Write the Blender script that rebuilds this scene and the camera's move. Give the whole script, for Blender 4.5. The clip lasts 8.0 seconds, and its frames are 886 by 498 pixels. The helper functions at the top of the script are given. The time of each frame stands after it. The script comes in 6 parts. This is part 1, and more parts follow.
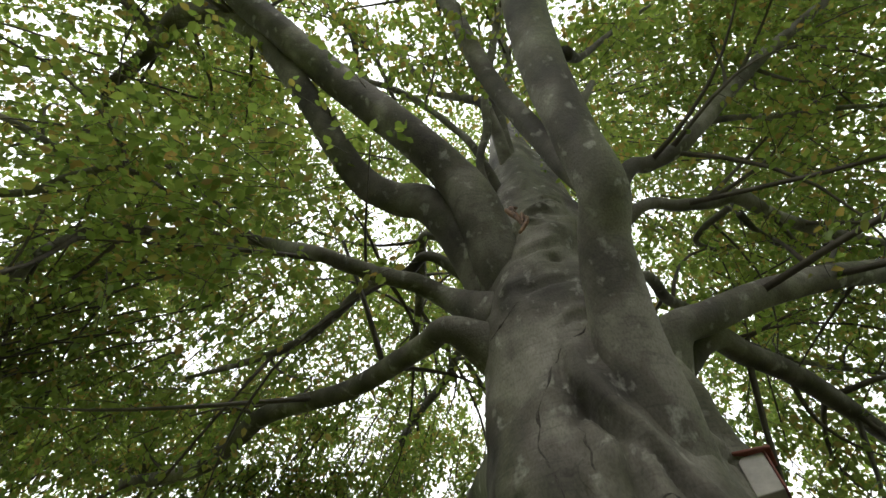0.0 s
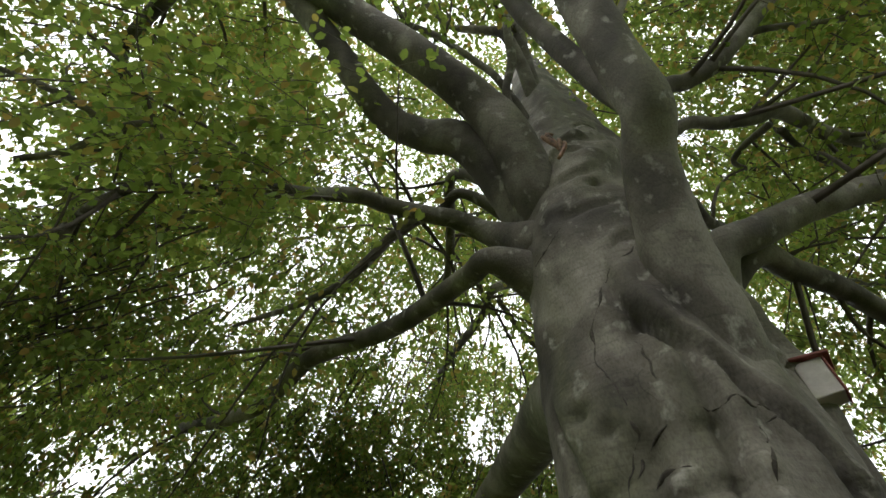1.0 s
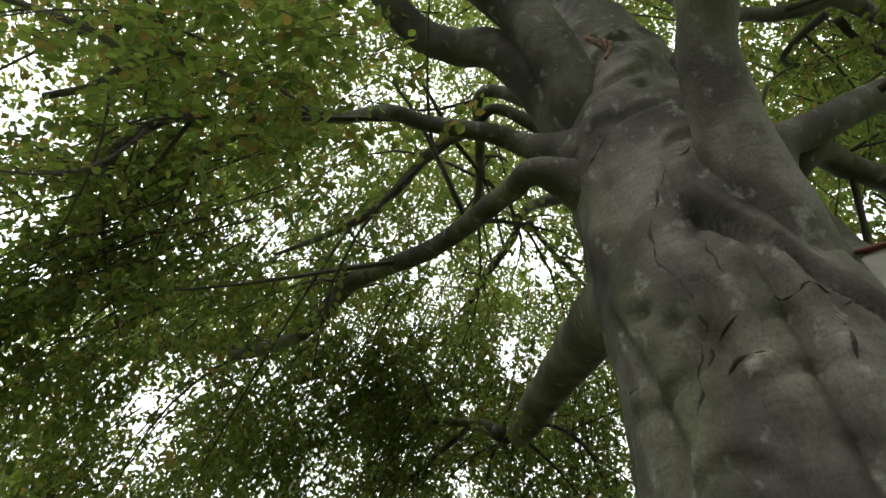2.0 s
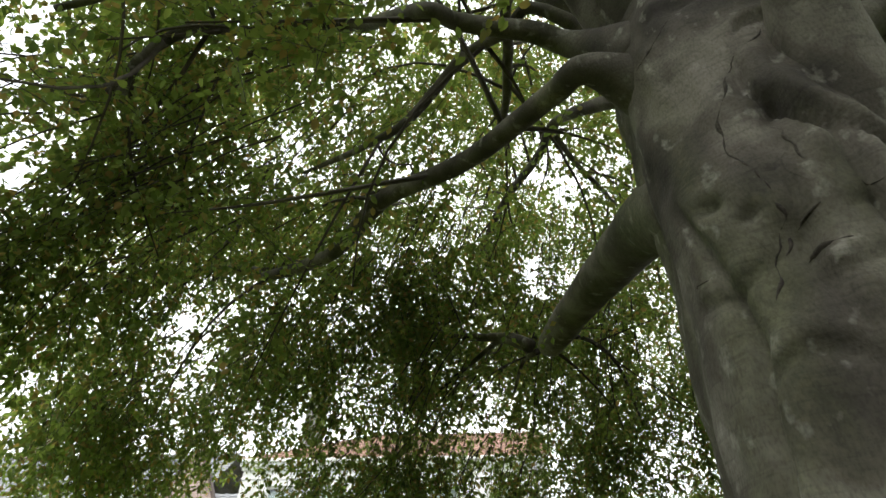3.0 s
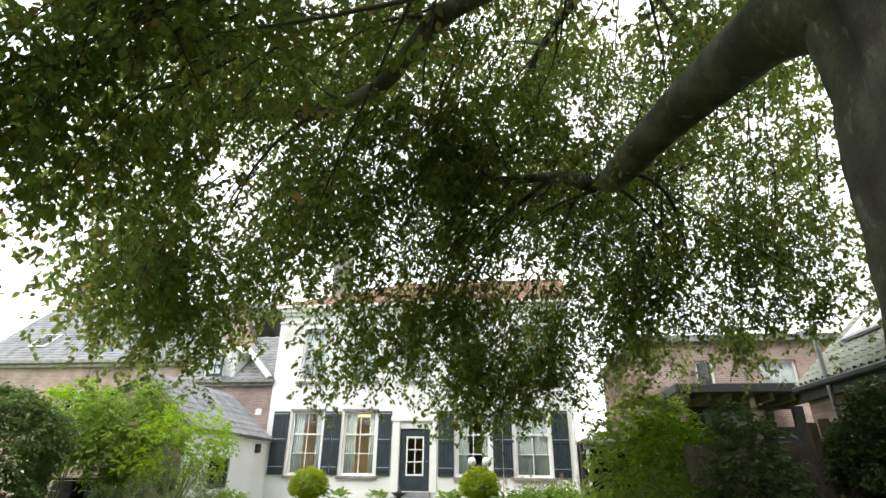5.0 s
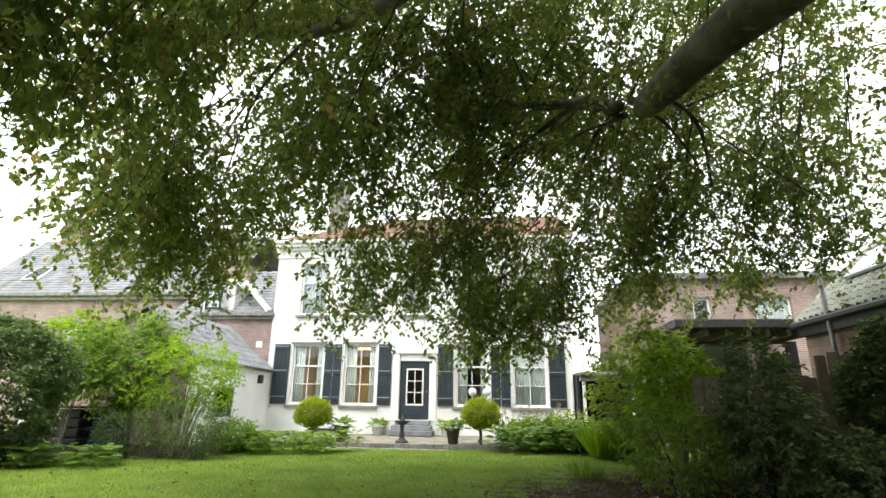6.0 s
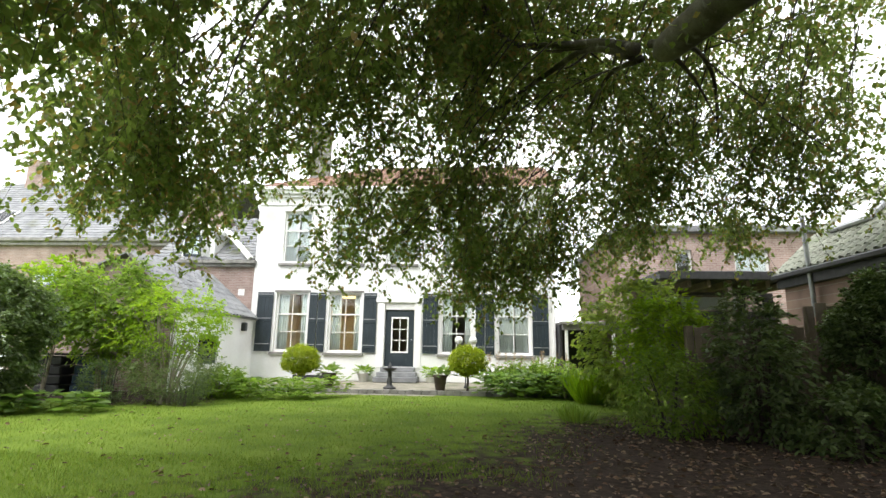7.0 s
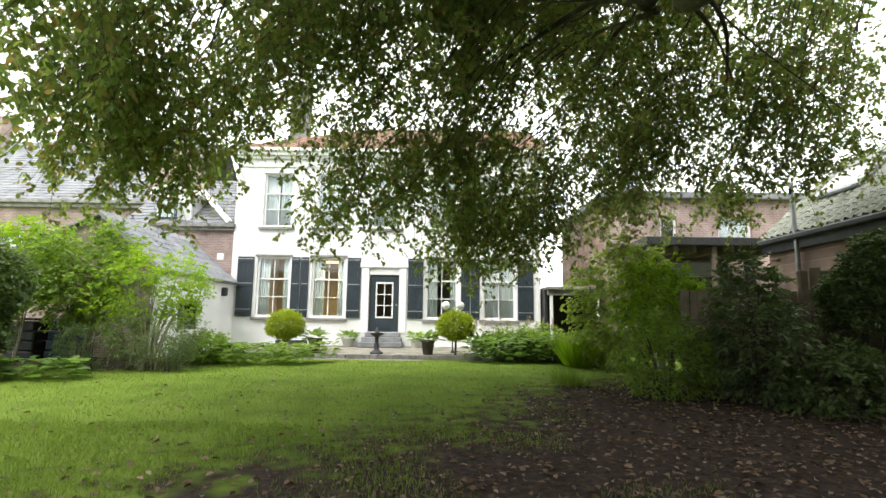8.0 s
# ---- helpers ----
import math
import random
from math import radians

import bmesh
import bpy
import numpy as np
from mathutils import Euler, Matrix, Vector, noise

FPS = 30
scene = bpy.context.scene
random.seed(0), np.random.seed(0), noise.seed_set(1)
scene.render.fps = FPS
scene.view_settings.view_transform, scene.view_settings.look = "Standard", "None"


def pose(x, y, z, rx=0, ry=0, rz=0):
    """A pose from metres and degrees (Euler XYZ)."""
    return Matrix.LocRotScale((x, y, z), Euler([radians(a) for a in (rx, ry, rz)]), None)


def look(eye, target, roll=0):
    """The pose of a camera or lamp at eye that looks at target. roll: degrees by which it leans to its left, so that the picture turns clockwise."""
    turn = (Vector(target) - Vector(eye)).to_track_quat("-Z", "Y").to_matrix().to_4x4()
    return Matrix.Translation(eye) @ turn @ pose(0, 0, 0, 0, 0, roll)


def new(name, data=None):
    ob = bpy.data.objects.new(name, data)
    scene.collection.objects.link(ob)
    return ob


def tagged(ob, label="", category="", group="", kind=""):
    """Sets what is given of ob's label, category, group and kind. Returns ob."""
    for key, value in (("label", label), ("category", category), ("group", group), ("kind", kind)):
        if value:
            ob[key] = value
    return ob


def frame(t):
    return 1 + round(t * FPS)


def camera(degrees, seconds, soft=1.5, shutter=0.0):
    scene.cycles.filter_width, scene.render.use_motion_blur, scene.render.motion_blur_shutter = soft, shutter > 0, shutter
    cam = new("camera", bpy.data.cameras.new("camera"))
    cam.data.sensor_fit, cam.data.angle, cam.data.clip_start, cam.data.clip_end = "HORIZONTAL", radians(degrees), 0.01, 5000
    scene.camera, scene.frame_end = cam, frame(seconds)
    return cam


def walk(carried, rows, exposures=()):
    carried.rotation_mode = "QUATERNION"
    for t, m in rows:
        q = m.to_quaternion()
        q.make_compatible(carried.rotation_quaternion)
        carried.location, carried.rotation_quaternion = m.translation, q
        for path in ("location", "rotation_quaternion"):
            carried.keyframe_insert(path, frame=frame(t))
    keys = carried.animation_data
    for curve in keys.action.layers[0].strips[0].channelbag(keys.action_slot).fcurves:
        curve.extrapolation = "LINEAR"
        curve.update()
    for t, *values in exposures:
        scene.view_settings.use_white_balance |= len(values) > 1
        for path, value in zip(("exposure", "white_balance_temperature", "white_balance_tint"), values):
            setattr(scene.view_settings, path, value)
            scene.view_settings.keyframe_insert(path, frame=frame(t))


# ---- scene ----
cam = camera(81.0, 8.0)
PATH = [
    (0, (-1.058, 1.12, 1.561), (-1.031, 2.11, 3.298), 2.4),
    (0.5, (-1.132, 1.178, 1.529), (-1.127, 2.244, 3.221), 2.1),
    (1, (-1.212, 1.233, 1.498), (-1.249, 2.39, 3.129), 1.9),
    (1.5, (-1.299, 1.293, 1.468), (-1.376, 2.551, 3.021), 1.7),
    (3, (-1.649, 1.47, 1.38), (-1.816, 3.013, 2.64), 1.2),
    (3.5, (-1.77, 1.557, 1.362), (-1.962, 3.19, 2.501), 1.1),
    (4, (-1.934, 1.631, 1.34), (-2.146, 3.334, 2.365), 0.9),
    (4.5, (-2.094, 1.692, 1.313), (-2.321, 3.459, 2.223), 0.8),
    (6, (-2.714, 2.029, 1.262), (-2.907, 3.934, 1.841), 0.8),
    (6.5, (-2.924, 2.112, 1.274), (-3.079, 4.051, 1.739), 0.8),
    (7, (-3.114, 2.188, 1.258), (-3.215, 4.146, 1.654), 0.9),
    (7.5, (-3.296, 2.335, 1.264), (-3.338, 4.307, 1.597), 0.8),
    (8, (-3.468, 2.446, 1.226), (-3.476, 4.427, 1.497), 0.8),
]
EXPOSURES = [(0, 0.45), (1.5, 0.36), (3.0, 0.27), (4.5, 0.17), (6.0, 0.46), (8, 0.48)]
walk(cam, [(t, look(eye, target, roll)) for t, eye, target, roll in PATH], EXPOSURES)
from mathutils.bvhtree import BVHTree


# ---- world, sun, exposure ----
world = bpy.data.worlds.new("overcast_sky")
scene.world = world
world.use_nodes = True
wn, wl = world.node_tree.nodes, world.node_tree.links
wn.clear()
sky = wn.new("ShaderNodeTexSky")
sky.sky_type = "NISHITA"
sky.sun_disc = False
sky.sun_elevation = radians(48)
sky.sun_rotation = radians(200)
sky_bg = wn.new("ShaderNodeBackground")
sky_bg.inputs["Strength"].default_value = 0.12
wl.new(sky.outputs[0], sky_bg.inputs[0])
cloud_tex = wn.new("ShaderNodeTexNoise")
cloud_tex.inputs["Scale"].default_value = 1.6
cloud_tex.inputs["Detail"].default_value = 4
cloud_ramp = wn.new("ShaderNodeValToRGB")
cloud_ramp.color_ramp.elements[0].color = (0.80, 0.84, 0.90, 1)
cloud_ramp.color_ramp.elements[1].color = (1.0, 1.0, 1.0, 1)
wl.new(cloud_tex.outputs[0], cloud_ramp.inputs[0])
cloud_bg = wn.new("ShaderNodeBackground")
cloud_bg.inputs["Strength"].default_value = 2.3
wl.new(cloud_ramp.outputs[0], cloud_bg.inputs[0])
sky_mix = wn.new("ShaderNodeMixShader")
sky_mix.inputs[0].default_value = 0.9
wl.new(sky_bg.outputs[0], sky_mix.inputs[1])
wl.new(cloud_bg.outputs[0], sky_mix.inputs[2])
world_out = wn.new("ShaderNodeOutputWorld")
wl.new(sky_mix.outputs[0], world_out.inputs[0])

sun = new("sun", bpy.data.lights.new("sun", "SUN"))
sun.data.energy, sun.data.angle, sun.data.color = 2.3, radians(40), (1.0, 0.96, 0.90)
sun.matrix_world = look((-20, -30, 50), (0, 0, 0))


# ---- materials ----
def mat(name, dark, light, scale=6.0, rough=0.7, bump=0.15, fine=60.0, metal=0.0, spread=0.5, stain=None):
    """A surface of two tones that vary at a coarse and a fine scale, with relief and, if given, stains."""
    m = bpy.data.materials.new(name)
    m.use_nodes = True
    nt, ln = m.node_tree.nodes, m.node_tree.links
    b = nt["Principled BSDF"]
    geo = nt.new("ShaderNodeNewGeometry")
    coarse, grain = nt.new("ShaderNodeTexNoise"), nt.new("ShaderNodeTexNoise")
    coarse.inputs["Scale"].default_value, coarse.inputs["Detail"].default_value = scale, 5
    grain.inputs["Scale"].default_value, grain.inputs["Detail"].default_value = fine, 3
    ln.new(geo.outputs["Position"], coarse.inputs["Vector"])
    ln.new(geo.outputs["Position"], grain.inputs["Vector"])
    add = nt.new("ShaderNodeMath")
    add.operation = "MULTIPLY_ADD"
    add.inputs[1].default_value = 0.35
    ln.new(grain.outputs[0], add.inputs[0])
    ln.new(coarse.outputs[0], add.inputs[2])
    ramp = nt.new("ShaderNodeValToRGB")
    ramp.color_ramp.elements[0].position, ramp.color_ramp.elements[1].position = 0.67 - spread / 2, 0.67 + spread / 2
    ramp.color_ramp.elements[0].color, ramp.color_ramp.elements[1].color = (*dark, 1), (*light, 1)
    ln.new(add.outputs[0], ramp.inputs[0])
    colour = ramp.outputs[0]
    if stain:
        spots = nt.new("ShaderNodeTexNoise")
        spots.inputs["Scale"].default_value, spots.inputs["Detail"].default_value = stain[1], 6
        ln.new(geo.outputs["Position"], spots.inputs["Vector"])
        cut = nt.new("ShaderNodeValToRGB")
        cut.color_ramp.elements[0].position, cut.color_ramp.elements[1].position = stain[2], stain[2] + 0.16
        ln.new(spots.outputs[0], cut.inputs[0])
        mix = nt.new("ShaderNodeMix")
        mix.data_type = "RGBA"
        mix.inputs["B"].default_value = (*stain[0], 1)
        ln.new(cut.outputs[0], mix.inputs["Factor"])
        ln.new(colour, mix.inputs["A"])
        colour = mix.outputs["Result"]
    ln.new(colour, b.inputs["Base Color"])
    b.inputs["Roughness"].default_value, b.inputs["Metallic"].default_value = rough, metal
    if bump:
        bp = nt.new("ShaderNodeBump")
        bp.inputs["Strength"].default_value, bp.inputs["Distance"].default_value = bump, 0.02
        ln.new(add.outputs[0], bp.inputs["Height"])
        ln.new(bp.outputs[0], b.inputs["Normal"])
    return m


def leaf_mat(name, colours, through_share=0.35, rough=0.5, glow=1.5):
    """Thin leaves: every leaf takes a tone of its own, and light shines through."""
    m = bpy.data.materials.new(name)
    m.use_nodes = True
    nt, ln = m.node_tree.nodes, m.node_tree.links
    b, out = nt["Principled BSDF"], nt["Material Output"]
    geo = nt.new("ShaderNodeNewGeometry")
    ramp = nt.new("ShaderNodeValToRGB")
    els = ramp.color_ramp.elements
    while len(els) < len(colours):
        els.new(0.5)
    for i, c in enumerate(colours):
        els[i].position, els[i].color = i / (len(colours) - 1), (*c, 1)
    ln.new(geo.outputs["Random Per Island"], ramp.inputs[0])
    ln.new(ramp.outputs[0], b.inputs["Base Color"])
    b.inputs["Roughness"].default_value = rough
    b.inputs["Specular IOR Level"].default_value = 0.25
    tr = nt.new("ShaderNodeBsdfTranslucent")
    warm = nt.new("ShaderNodeMix")
    warm.data_type, warm.blend_type = "RGBA", "MULTIPLY"
    warm.inputs["Factor"].default_value = 1.0
    warm.inputs["B"].default_value = (1.3 * glow, 1.42 * glow, 0.6 * glow, 1)
    ln.new(ramp.outputs[0], warm.inputs["A"])
    ln.new(warm.outputs["Result"], tr.inputs[0])
    mx = nt.new("ShaderNodeMixShader")
    mx.inputs[0].default_value = through_share
    ln.new(b.outputs[0], mx.inputs[1])
    ln.new(tr.outputs[0], mx.inputs[2])
    ln.new(mx.outputs[0], out.inputs[0])
    return m


def brick_mat(name, a, b_, mortar, turn=0.0):
    """Brickwork too far off for single bricks: stretcher courses of 0.21 x 0.06 m."""
    m = bpy.data.materials.new(name)
    m.use_nodes = True
    nt, ln = m.node_tree.nodes, m.node_tree.links
    p = nt["Principled BSDF"]
    geo, mp, br, no = (nt.new(k) for k in ("ShaderNodeNewGeometry", "ShaderNodeMapping", "ShaderNodeTexBrick", "ShaderNodeTexNoise"))
    mp.inputs["Rotation"].default_value = (radians(90), 0, radians(turn))
    ln.new(geo.outputs["Position"], mp.inputs["Vector"])
    ln.new(mp.outputs[0], br.inputs["Vector"])
    br.inputs["Scale"].default_value = 1.0
    br.inputs["Brick Width"].default_value, br.inputs["Row Height"].default_value, br.inputs["Mortar Size"].default_value = 0.22, 0.065, 0.008
    br.inputs["Color1"].default_value, br.inputs["Color2"].default_value, br.inputs["Mortar"].default_value = (*a, 1), (*b_, 1), (*mortar, 1)
    no.inputs["Scale"].default_value, no.inputs["Detail"].default_value = 1.3, 6
    ln.new(geo.outputs["Position"], no.inputs["Vector"])
    ramp = nt.new("ShaderNodeValToRGB")
    ramp.color_ramp.elements[0].color, ramp.color_ramp.elements[1].color = (0.62, 0.6, 0.58, 1), (1.15, 1.12, 1.1, 1)
    ramp.color_ramp.elements[0].position, ramp.color_ramp.elements[1].position = 0.3, 0.7
    ln.new(no.outputs[0], ramp.inputs[0])
    mul = nt.new("ShaderNodeMix")
    mul.data_type, mul.blend_type = "RGBA", "MULTIPLY"
    mul.inputs["Factor"].default_value = 1.0
    ln.new(br.outputs[0], mul.inputs["A"])
    ln.new(ramp.outputs[0], mul.inputs["B"])
    ln.new(mul.outputs["Result"], p.inputs["Base Color"])
    p.inputs["Roughness"].default_value = 0.85
    bp = nt.new("ShaderNodeBump")
    bp.inputs["Strength"].default_value, bp.inputs["Distance"].default_value = 0.5, 0.01
    bp.invert = True
    ln.new(br.outputs["Fac"], bp.inputs["Height"])
    ln.new(bp.outputs[0], p.inputs["Normal"])
    return m


def bark_mat():
    """Smooth grey beech bark: pale and dark mottling, green algae streaks up the stem, fine cross-wrinkles."""
    m = bpy.data.materials.new("beech_bark")
    m.use_nodes = True
    nt, ln = m.node_tree.nodes, m.node_tree.links
    p = nt["Principled BSDF"]
    geo = nt.new("ShaderNodeNewGeometry")

    def noise_at(scale, stretch, detail=5):
        mp, no = nt.new("ShaderNodeMapping"), nt.new("ShaderNodeTexNoise")
        mp.inputs["Scale"].default_value = stretch
        ln.new(geo.outputs["Position"], mp.inputs["Vector"])
        ln.new(mp.outputs[0], no.inputs["Vector"])
        no.inputs["Scale"].default_value, no.inputs["Detail"].default_value = scale, detail
        return no.outputs[0]

    def ramp_of(src, stops):
        r = nt.new("ShaderNodeValToRGB")
        els = r.color_ramp.elements
        while len(els) < len(stops):
            els.new(0.5)
        for e, (pos, c) in zip(els, stops):
            e.position, e.color = pos, (*c, 1)
        ln.new(src, r.inputs[0])
        return r.outputs[0]

    def mix(fac, a, b_, mode="MIX"):
        x = nt.new("ShaderNodeMix")
        x.data_type, x.blend_type = "RGBA", mode
        if isinstance(fac, float):
            x.inputs["Factor"].default_value = fac
        else:
            ln.new(fac, x.inputs["Factor"])
        ln.new(a, x.inputs["A"])
        ln.new(b_, x.inputs["B"])
        return x.outputs["Result"]

    mottle = noise_at(2.3, (1, 1, 0.8), 9)
    base = ramp_of(mottle, [(0.30, (0.021, 0.017, 0.013)), (0.41, (0.050, 0.043, 0.034)), (0.52, (0.087, 0.077, 0.062)), (0.64, (0.185, 0.169, 0.143))])
    green = ramp_of(noise_at(1.5, (1.3, 1.3, 0.28), 6), [(0.48, (0, 0, 0)), (0.68, (0.55, 0.55, 0.55))])
    algae = ramp_of(noise_at(22, (1, 1, 1), 4), [(0.35, (0.075, 0.085, 0.04)), (0.7, (0.16, 0.165, 0.085))])
    col = mix(green, base, algae)
    lichen = ramp_of(noise_at(9, (1, 1, 0.7), 6), [(0.60, (0, 0, 0)), (0.70, (0.5, 0.5, 0.5))])
    pale = ramp_of(noise_at(40, (1, 1, 1), 3), [(0.3, (0.30, 0.29, 0.25)), (0.7, (0.42, 0.41, 0.37))])
    col = mix(lichen, col, pale)
    wrinkle = noise_at(7, (0.7, 0.7, 6.5), 6)
    lines = ramp_of(wrinkle, [(0.34, (0.5, 0.5, 0.5)), (0.44, (1, 1, 1))])
    col = mix(0.4, col, lines, "MULTIPLY")
    speck = ramp_of(noise_at(85, (1, 1, 0.5), 4), [(0.36, (0.55, 0.52, 0.48)), (0.5, (1, 1, 1)), (0.68, (1.25, 1.25, 1.22))])
    col = mix(0.45, col, speck, "MULTIPLY")
    warp, vm, vor = nt.new("ShaderNodeMix"), nt.new("ShaderNodeMapping"), nt.new("ShaderNodeTexVoronoi")
    warp.data_type = "VECTOR"
    warp.inputs["Factor"].default_value = 0.22
    wob = nt.new("ShaderNodeTexNoise")
    wob.inputs["Scale"].default_value = 4
    ln.new(geo.outputs["Position"], wob.inputs["Vector"])
    ln.new(geo.outputs["Position"], warp.inputs[4])
    ln.new(wob.outputs["Color"], warp.inputs[5])
    vm.inputs["Scale"].default_value = (1.6, 1.6, 2.6)
    ln.new(warp.outputs[1], vm.inputs["Vector"])
    vor.feature = "DISTANCE_TO_EDGE"
    vor.inputs["Scale"].default_value = 1.15
    ln.new(vm.outputs[0], vor.inputs["Vector"])
    crack = ramp_of(vor.outputs["Distance"], [(0.0, (0.5, 0.47, 0.42)), (0.012, (1, 1, 1))])
    gaps = ramp_of(noise_at(2.4, (1, 1, 1), 3), [(0.60, (0, 0, 0)), (0.68, (0.7, 0.7, 0.7))])
    col = mix(gaps, col, mix(1.0, col, crack, "MULTIPLY"))
    ln.new(col, p.inputs["Base Color"])
    p.inputs["Roughness"].default_value = 0.8
    hsum = nt.new("ShaderNodeMath")
    hsum.operation = "MULTIPLY_ADD"
    hsum.inputs[1].default_value = 0.5
    ln.new(wrinkle, hsum.inputs[0])
    ln.new(noise_at(55, (1, 1, 0.6), 5), hsum.inputs[2])
    bp = nt.new("ShaderNodeBump")
    bp.inputs["Strength"].default_value, bp.inputs["Distance"].default_value = 0.32, 0.014
    ln.new(hsum.outputs[0], bp.inputs["Height"])
    ln.new(bp.outputs[0], p.inputs["Normal"])
    return m


def ground_mat():
    """Lawn that wears to bare leaf-strewn earth under the tree."""
    m = bpy.data.materials.new("lawn_and_earth")
    m.use_nodes = True
    nt, ln = m.node_tree.nodes, m.node_tree.links
    p = nt["Principled BSDF"]
    geo = nt.new("ShaderNodeNewGeometry")

    def noise_at(scale, detail=5):
        no = nt.new("ShaderNodeTexNoise")
        no.inputs["Scale"].default_value, no.inputs["Detail"].default_value = scale, detail
        ln.new(geo.outputs["Position"], no.inputs["Vector"])
        return no.outputs[0]

    def ramp_of(src, stops):
        r = nt.new("ShaderNodeValToRGB")
        els = r.color_ramp.elements
        while len(els) < len(stops):
            els.new(0.5)
        for e, (pos, c) in zip(els, stops):
            e.position, e.color = pos, (*c, 1)
        ln.new(src, r.inputs[0])
        return r.outputs[0]

    grass = ramp_of(noise_at(1.1), [(0.3, (0.110, 0.172, 0.024)), (0.55, (0.162, 0.236, 0.034)), (0.75, (0.21, 0.28, 0.05))])
    earth = ramp_of(noise_at(14, 7), [(0.3, (0.026, 0.019, 0.016)), (0.6, (0.068, 0.049, 0.041)), (0.8, (0.13, 0.098, 0.08))])
    attr = nt.new("ShaderNodeAttribute")
    attr.attribute_name = "earth"
    frayed = nt.new("ShaderNodeMath")
    frayed.operation = "MULTIPLY_ADD"
    frayed.inputs[1].default_value = 0.9
    ln.new(noise_at(3.5, 8), frayed.inputs[0])
    ln.new(attr.outputs["Fac"], frayed.inputs[2])
    cut = ramp_of(frayed.outputs[0], [(0.80, (0, 0, 0)), (1.08, (1, 1, 1))])
    x = nt.new("ShaderNodeMix")
    x.data_type = "RGBA"
    ln.new(cut, x.inputs["Factor"])
    ln.new(grass, x.inputs["A"])
    ln.new(earth, x.inputs["B"])
    ln.new(x.outputs["Result"], p.inputs["Base Color"])
    p.inputs["Roughness"].default_value = 0.95
    p.inputs["Specular IOR Level"].default_value = 0.1
    bp = nt.new("ShaderNodeBump")
    bp.inputs["Strength"].default_value, bp.inputs["Distance"].default_value = 0.8, 0.03
    ln.new(noise_at(45, 6), bp.inputs["Height"])
    ln.new(bp.outputs[0], p.inputs["Normal"])
    return m


def glass_mat(name, tint=(0.9, 0.95, 0.95)):
    m = bpy.data.materials.new(name)
    m.use_nodes = True
    nt, ln = m.node_tree.nodes, m.node_tree.links
    nt.clear()
    out, tr, gl, mx, fr = (nt.new(k) for k in ("ShaderNodeOutputMaterial", "ShaderNodeBsdfTransparent", "ShaderNodeBsdfGlossy", "ShaderNodeMixShader", "ShaderNodeFresnel"))
    tr.inputs[0].default_value = (*tint, 1)
    gl.inputs["Roughness"].default_value = 0.02
    fr.inputs["IOR"].default_value = 1.5
    ln.new(fr.outputs[0], mx.inputs[0])
    ln.new(tr.outputs[0], mx.inputs[1])
    ln.new(gl.outputs[0], mx.inputs[2])
    ln.new(mx.outputs[0], out.inputs[0])
    return m


def lamp_mat(name, colour, strength):
    m = bpy.data.materials.new(name)
    m.use_nodes = True
    b = m.node_tree.nodes["Principled BSDF"]
    b.inputs["Base Color"].default_value = (*colour, 1)
    b.inputs["Emission Color"].default_value = (*colour, 1)
    b.inputs["Emission Strength"].default_value = strength
    return m


BARK = bark_mat()
GROUND = ground_mat()
BEECH = leaf_mat("beech_leaves", [(0.088, 0.126, 0.051), (0.113, 0.153, 0.062), (0.149, 0.190, 0.078), (0.126, 0.163, 0.067), (0.184, 0.216, 0.091), (0.140, 0.176, 0.071), (0.25, 0.160, 0.092), (0.118, 0.149, 0.065), (0.158, 0.186, 0.078)], 0.52)
WHITE_WALL = mat("limewashed_wall", (0.70, 0.70, 0.68), (0.84, 0.84, 0.83), 0.9, 0.9, 0.25, 14, stain=((0.55, 0.54, 0.5), 0.7, 0.66))
WHITE_PAINT = mat("white_paint", (0.72, 0.72, 0.70), (0.84, 0.84, 0.82), 3, 0.5, 0.05)
DARK_PAINT = mat("blue_black_paint", (0.012, 0.021, 0.028), (0.026, 0.039, 0.048), 2.5, 0.5, 0.05)
STONE = mat("grey_stone", (0.14, 0.135, 0.125), (0.30, 0.29, 0.27), 4, 0.85, 0.3)
PAVING = mat("mossy_paving", (0.16, 0.15, 0.11), (0.34, 0.31, 0.25), 3, 0.9, 0.3, stain=((0.09, 0.11, 0.04), 2.0, 0.55))
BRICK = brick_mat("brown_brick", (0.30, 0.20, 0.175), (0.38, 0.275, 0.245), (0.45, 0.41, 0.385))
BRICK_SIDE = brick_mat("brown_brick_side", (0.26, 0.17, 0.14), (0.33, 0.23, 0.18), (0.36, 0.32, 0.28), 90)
SLATE = mat("grey_roof_tile", (0.14, 0.145, 0.155), (0.29, 0.295, 0.30), 2.2, 0.75, 0.3, 20, stain=((0.12, 0.13, 0.07), 1.2, 0.58))
MOSS_TILE = mat("mossy_roof_tile", (0.17, 0.18, 0.14), (0.36, 0.37, 0.30), 3, 0.85, 0.3, 25, stain=((0.14, 0.18, 0.08), 1.5, 0.58))
RED_TILE = mat("orange_roof_tile", (0.20, 0.115, 0.08), (0.33, 0.20, 0.14), 3, 0.8, 0.3)
GLASS = glass_mat("window_glass")
CURTAIN = mat("white_net_curtain", (0.82, 0.82, 0.80), (0.92, 0.92, 0.90), 5, 0.9, 0.05)
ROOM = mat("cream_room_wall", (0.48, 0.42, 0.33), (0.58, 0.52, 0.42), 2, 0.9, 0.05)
# Darker copy of the cream room wall: dimness indoors is put into the colour.
ROOM_SHADED = mat("shade_toned_room_wall", (0.30, 0.27, 0.24), (0.40, 0.36, 0.33), 2, 0.9, 0.05)
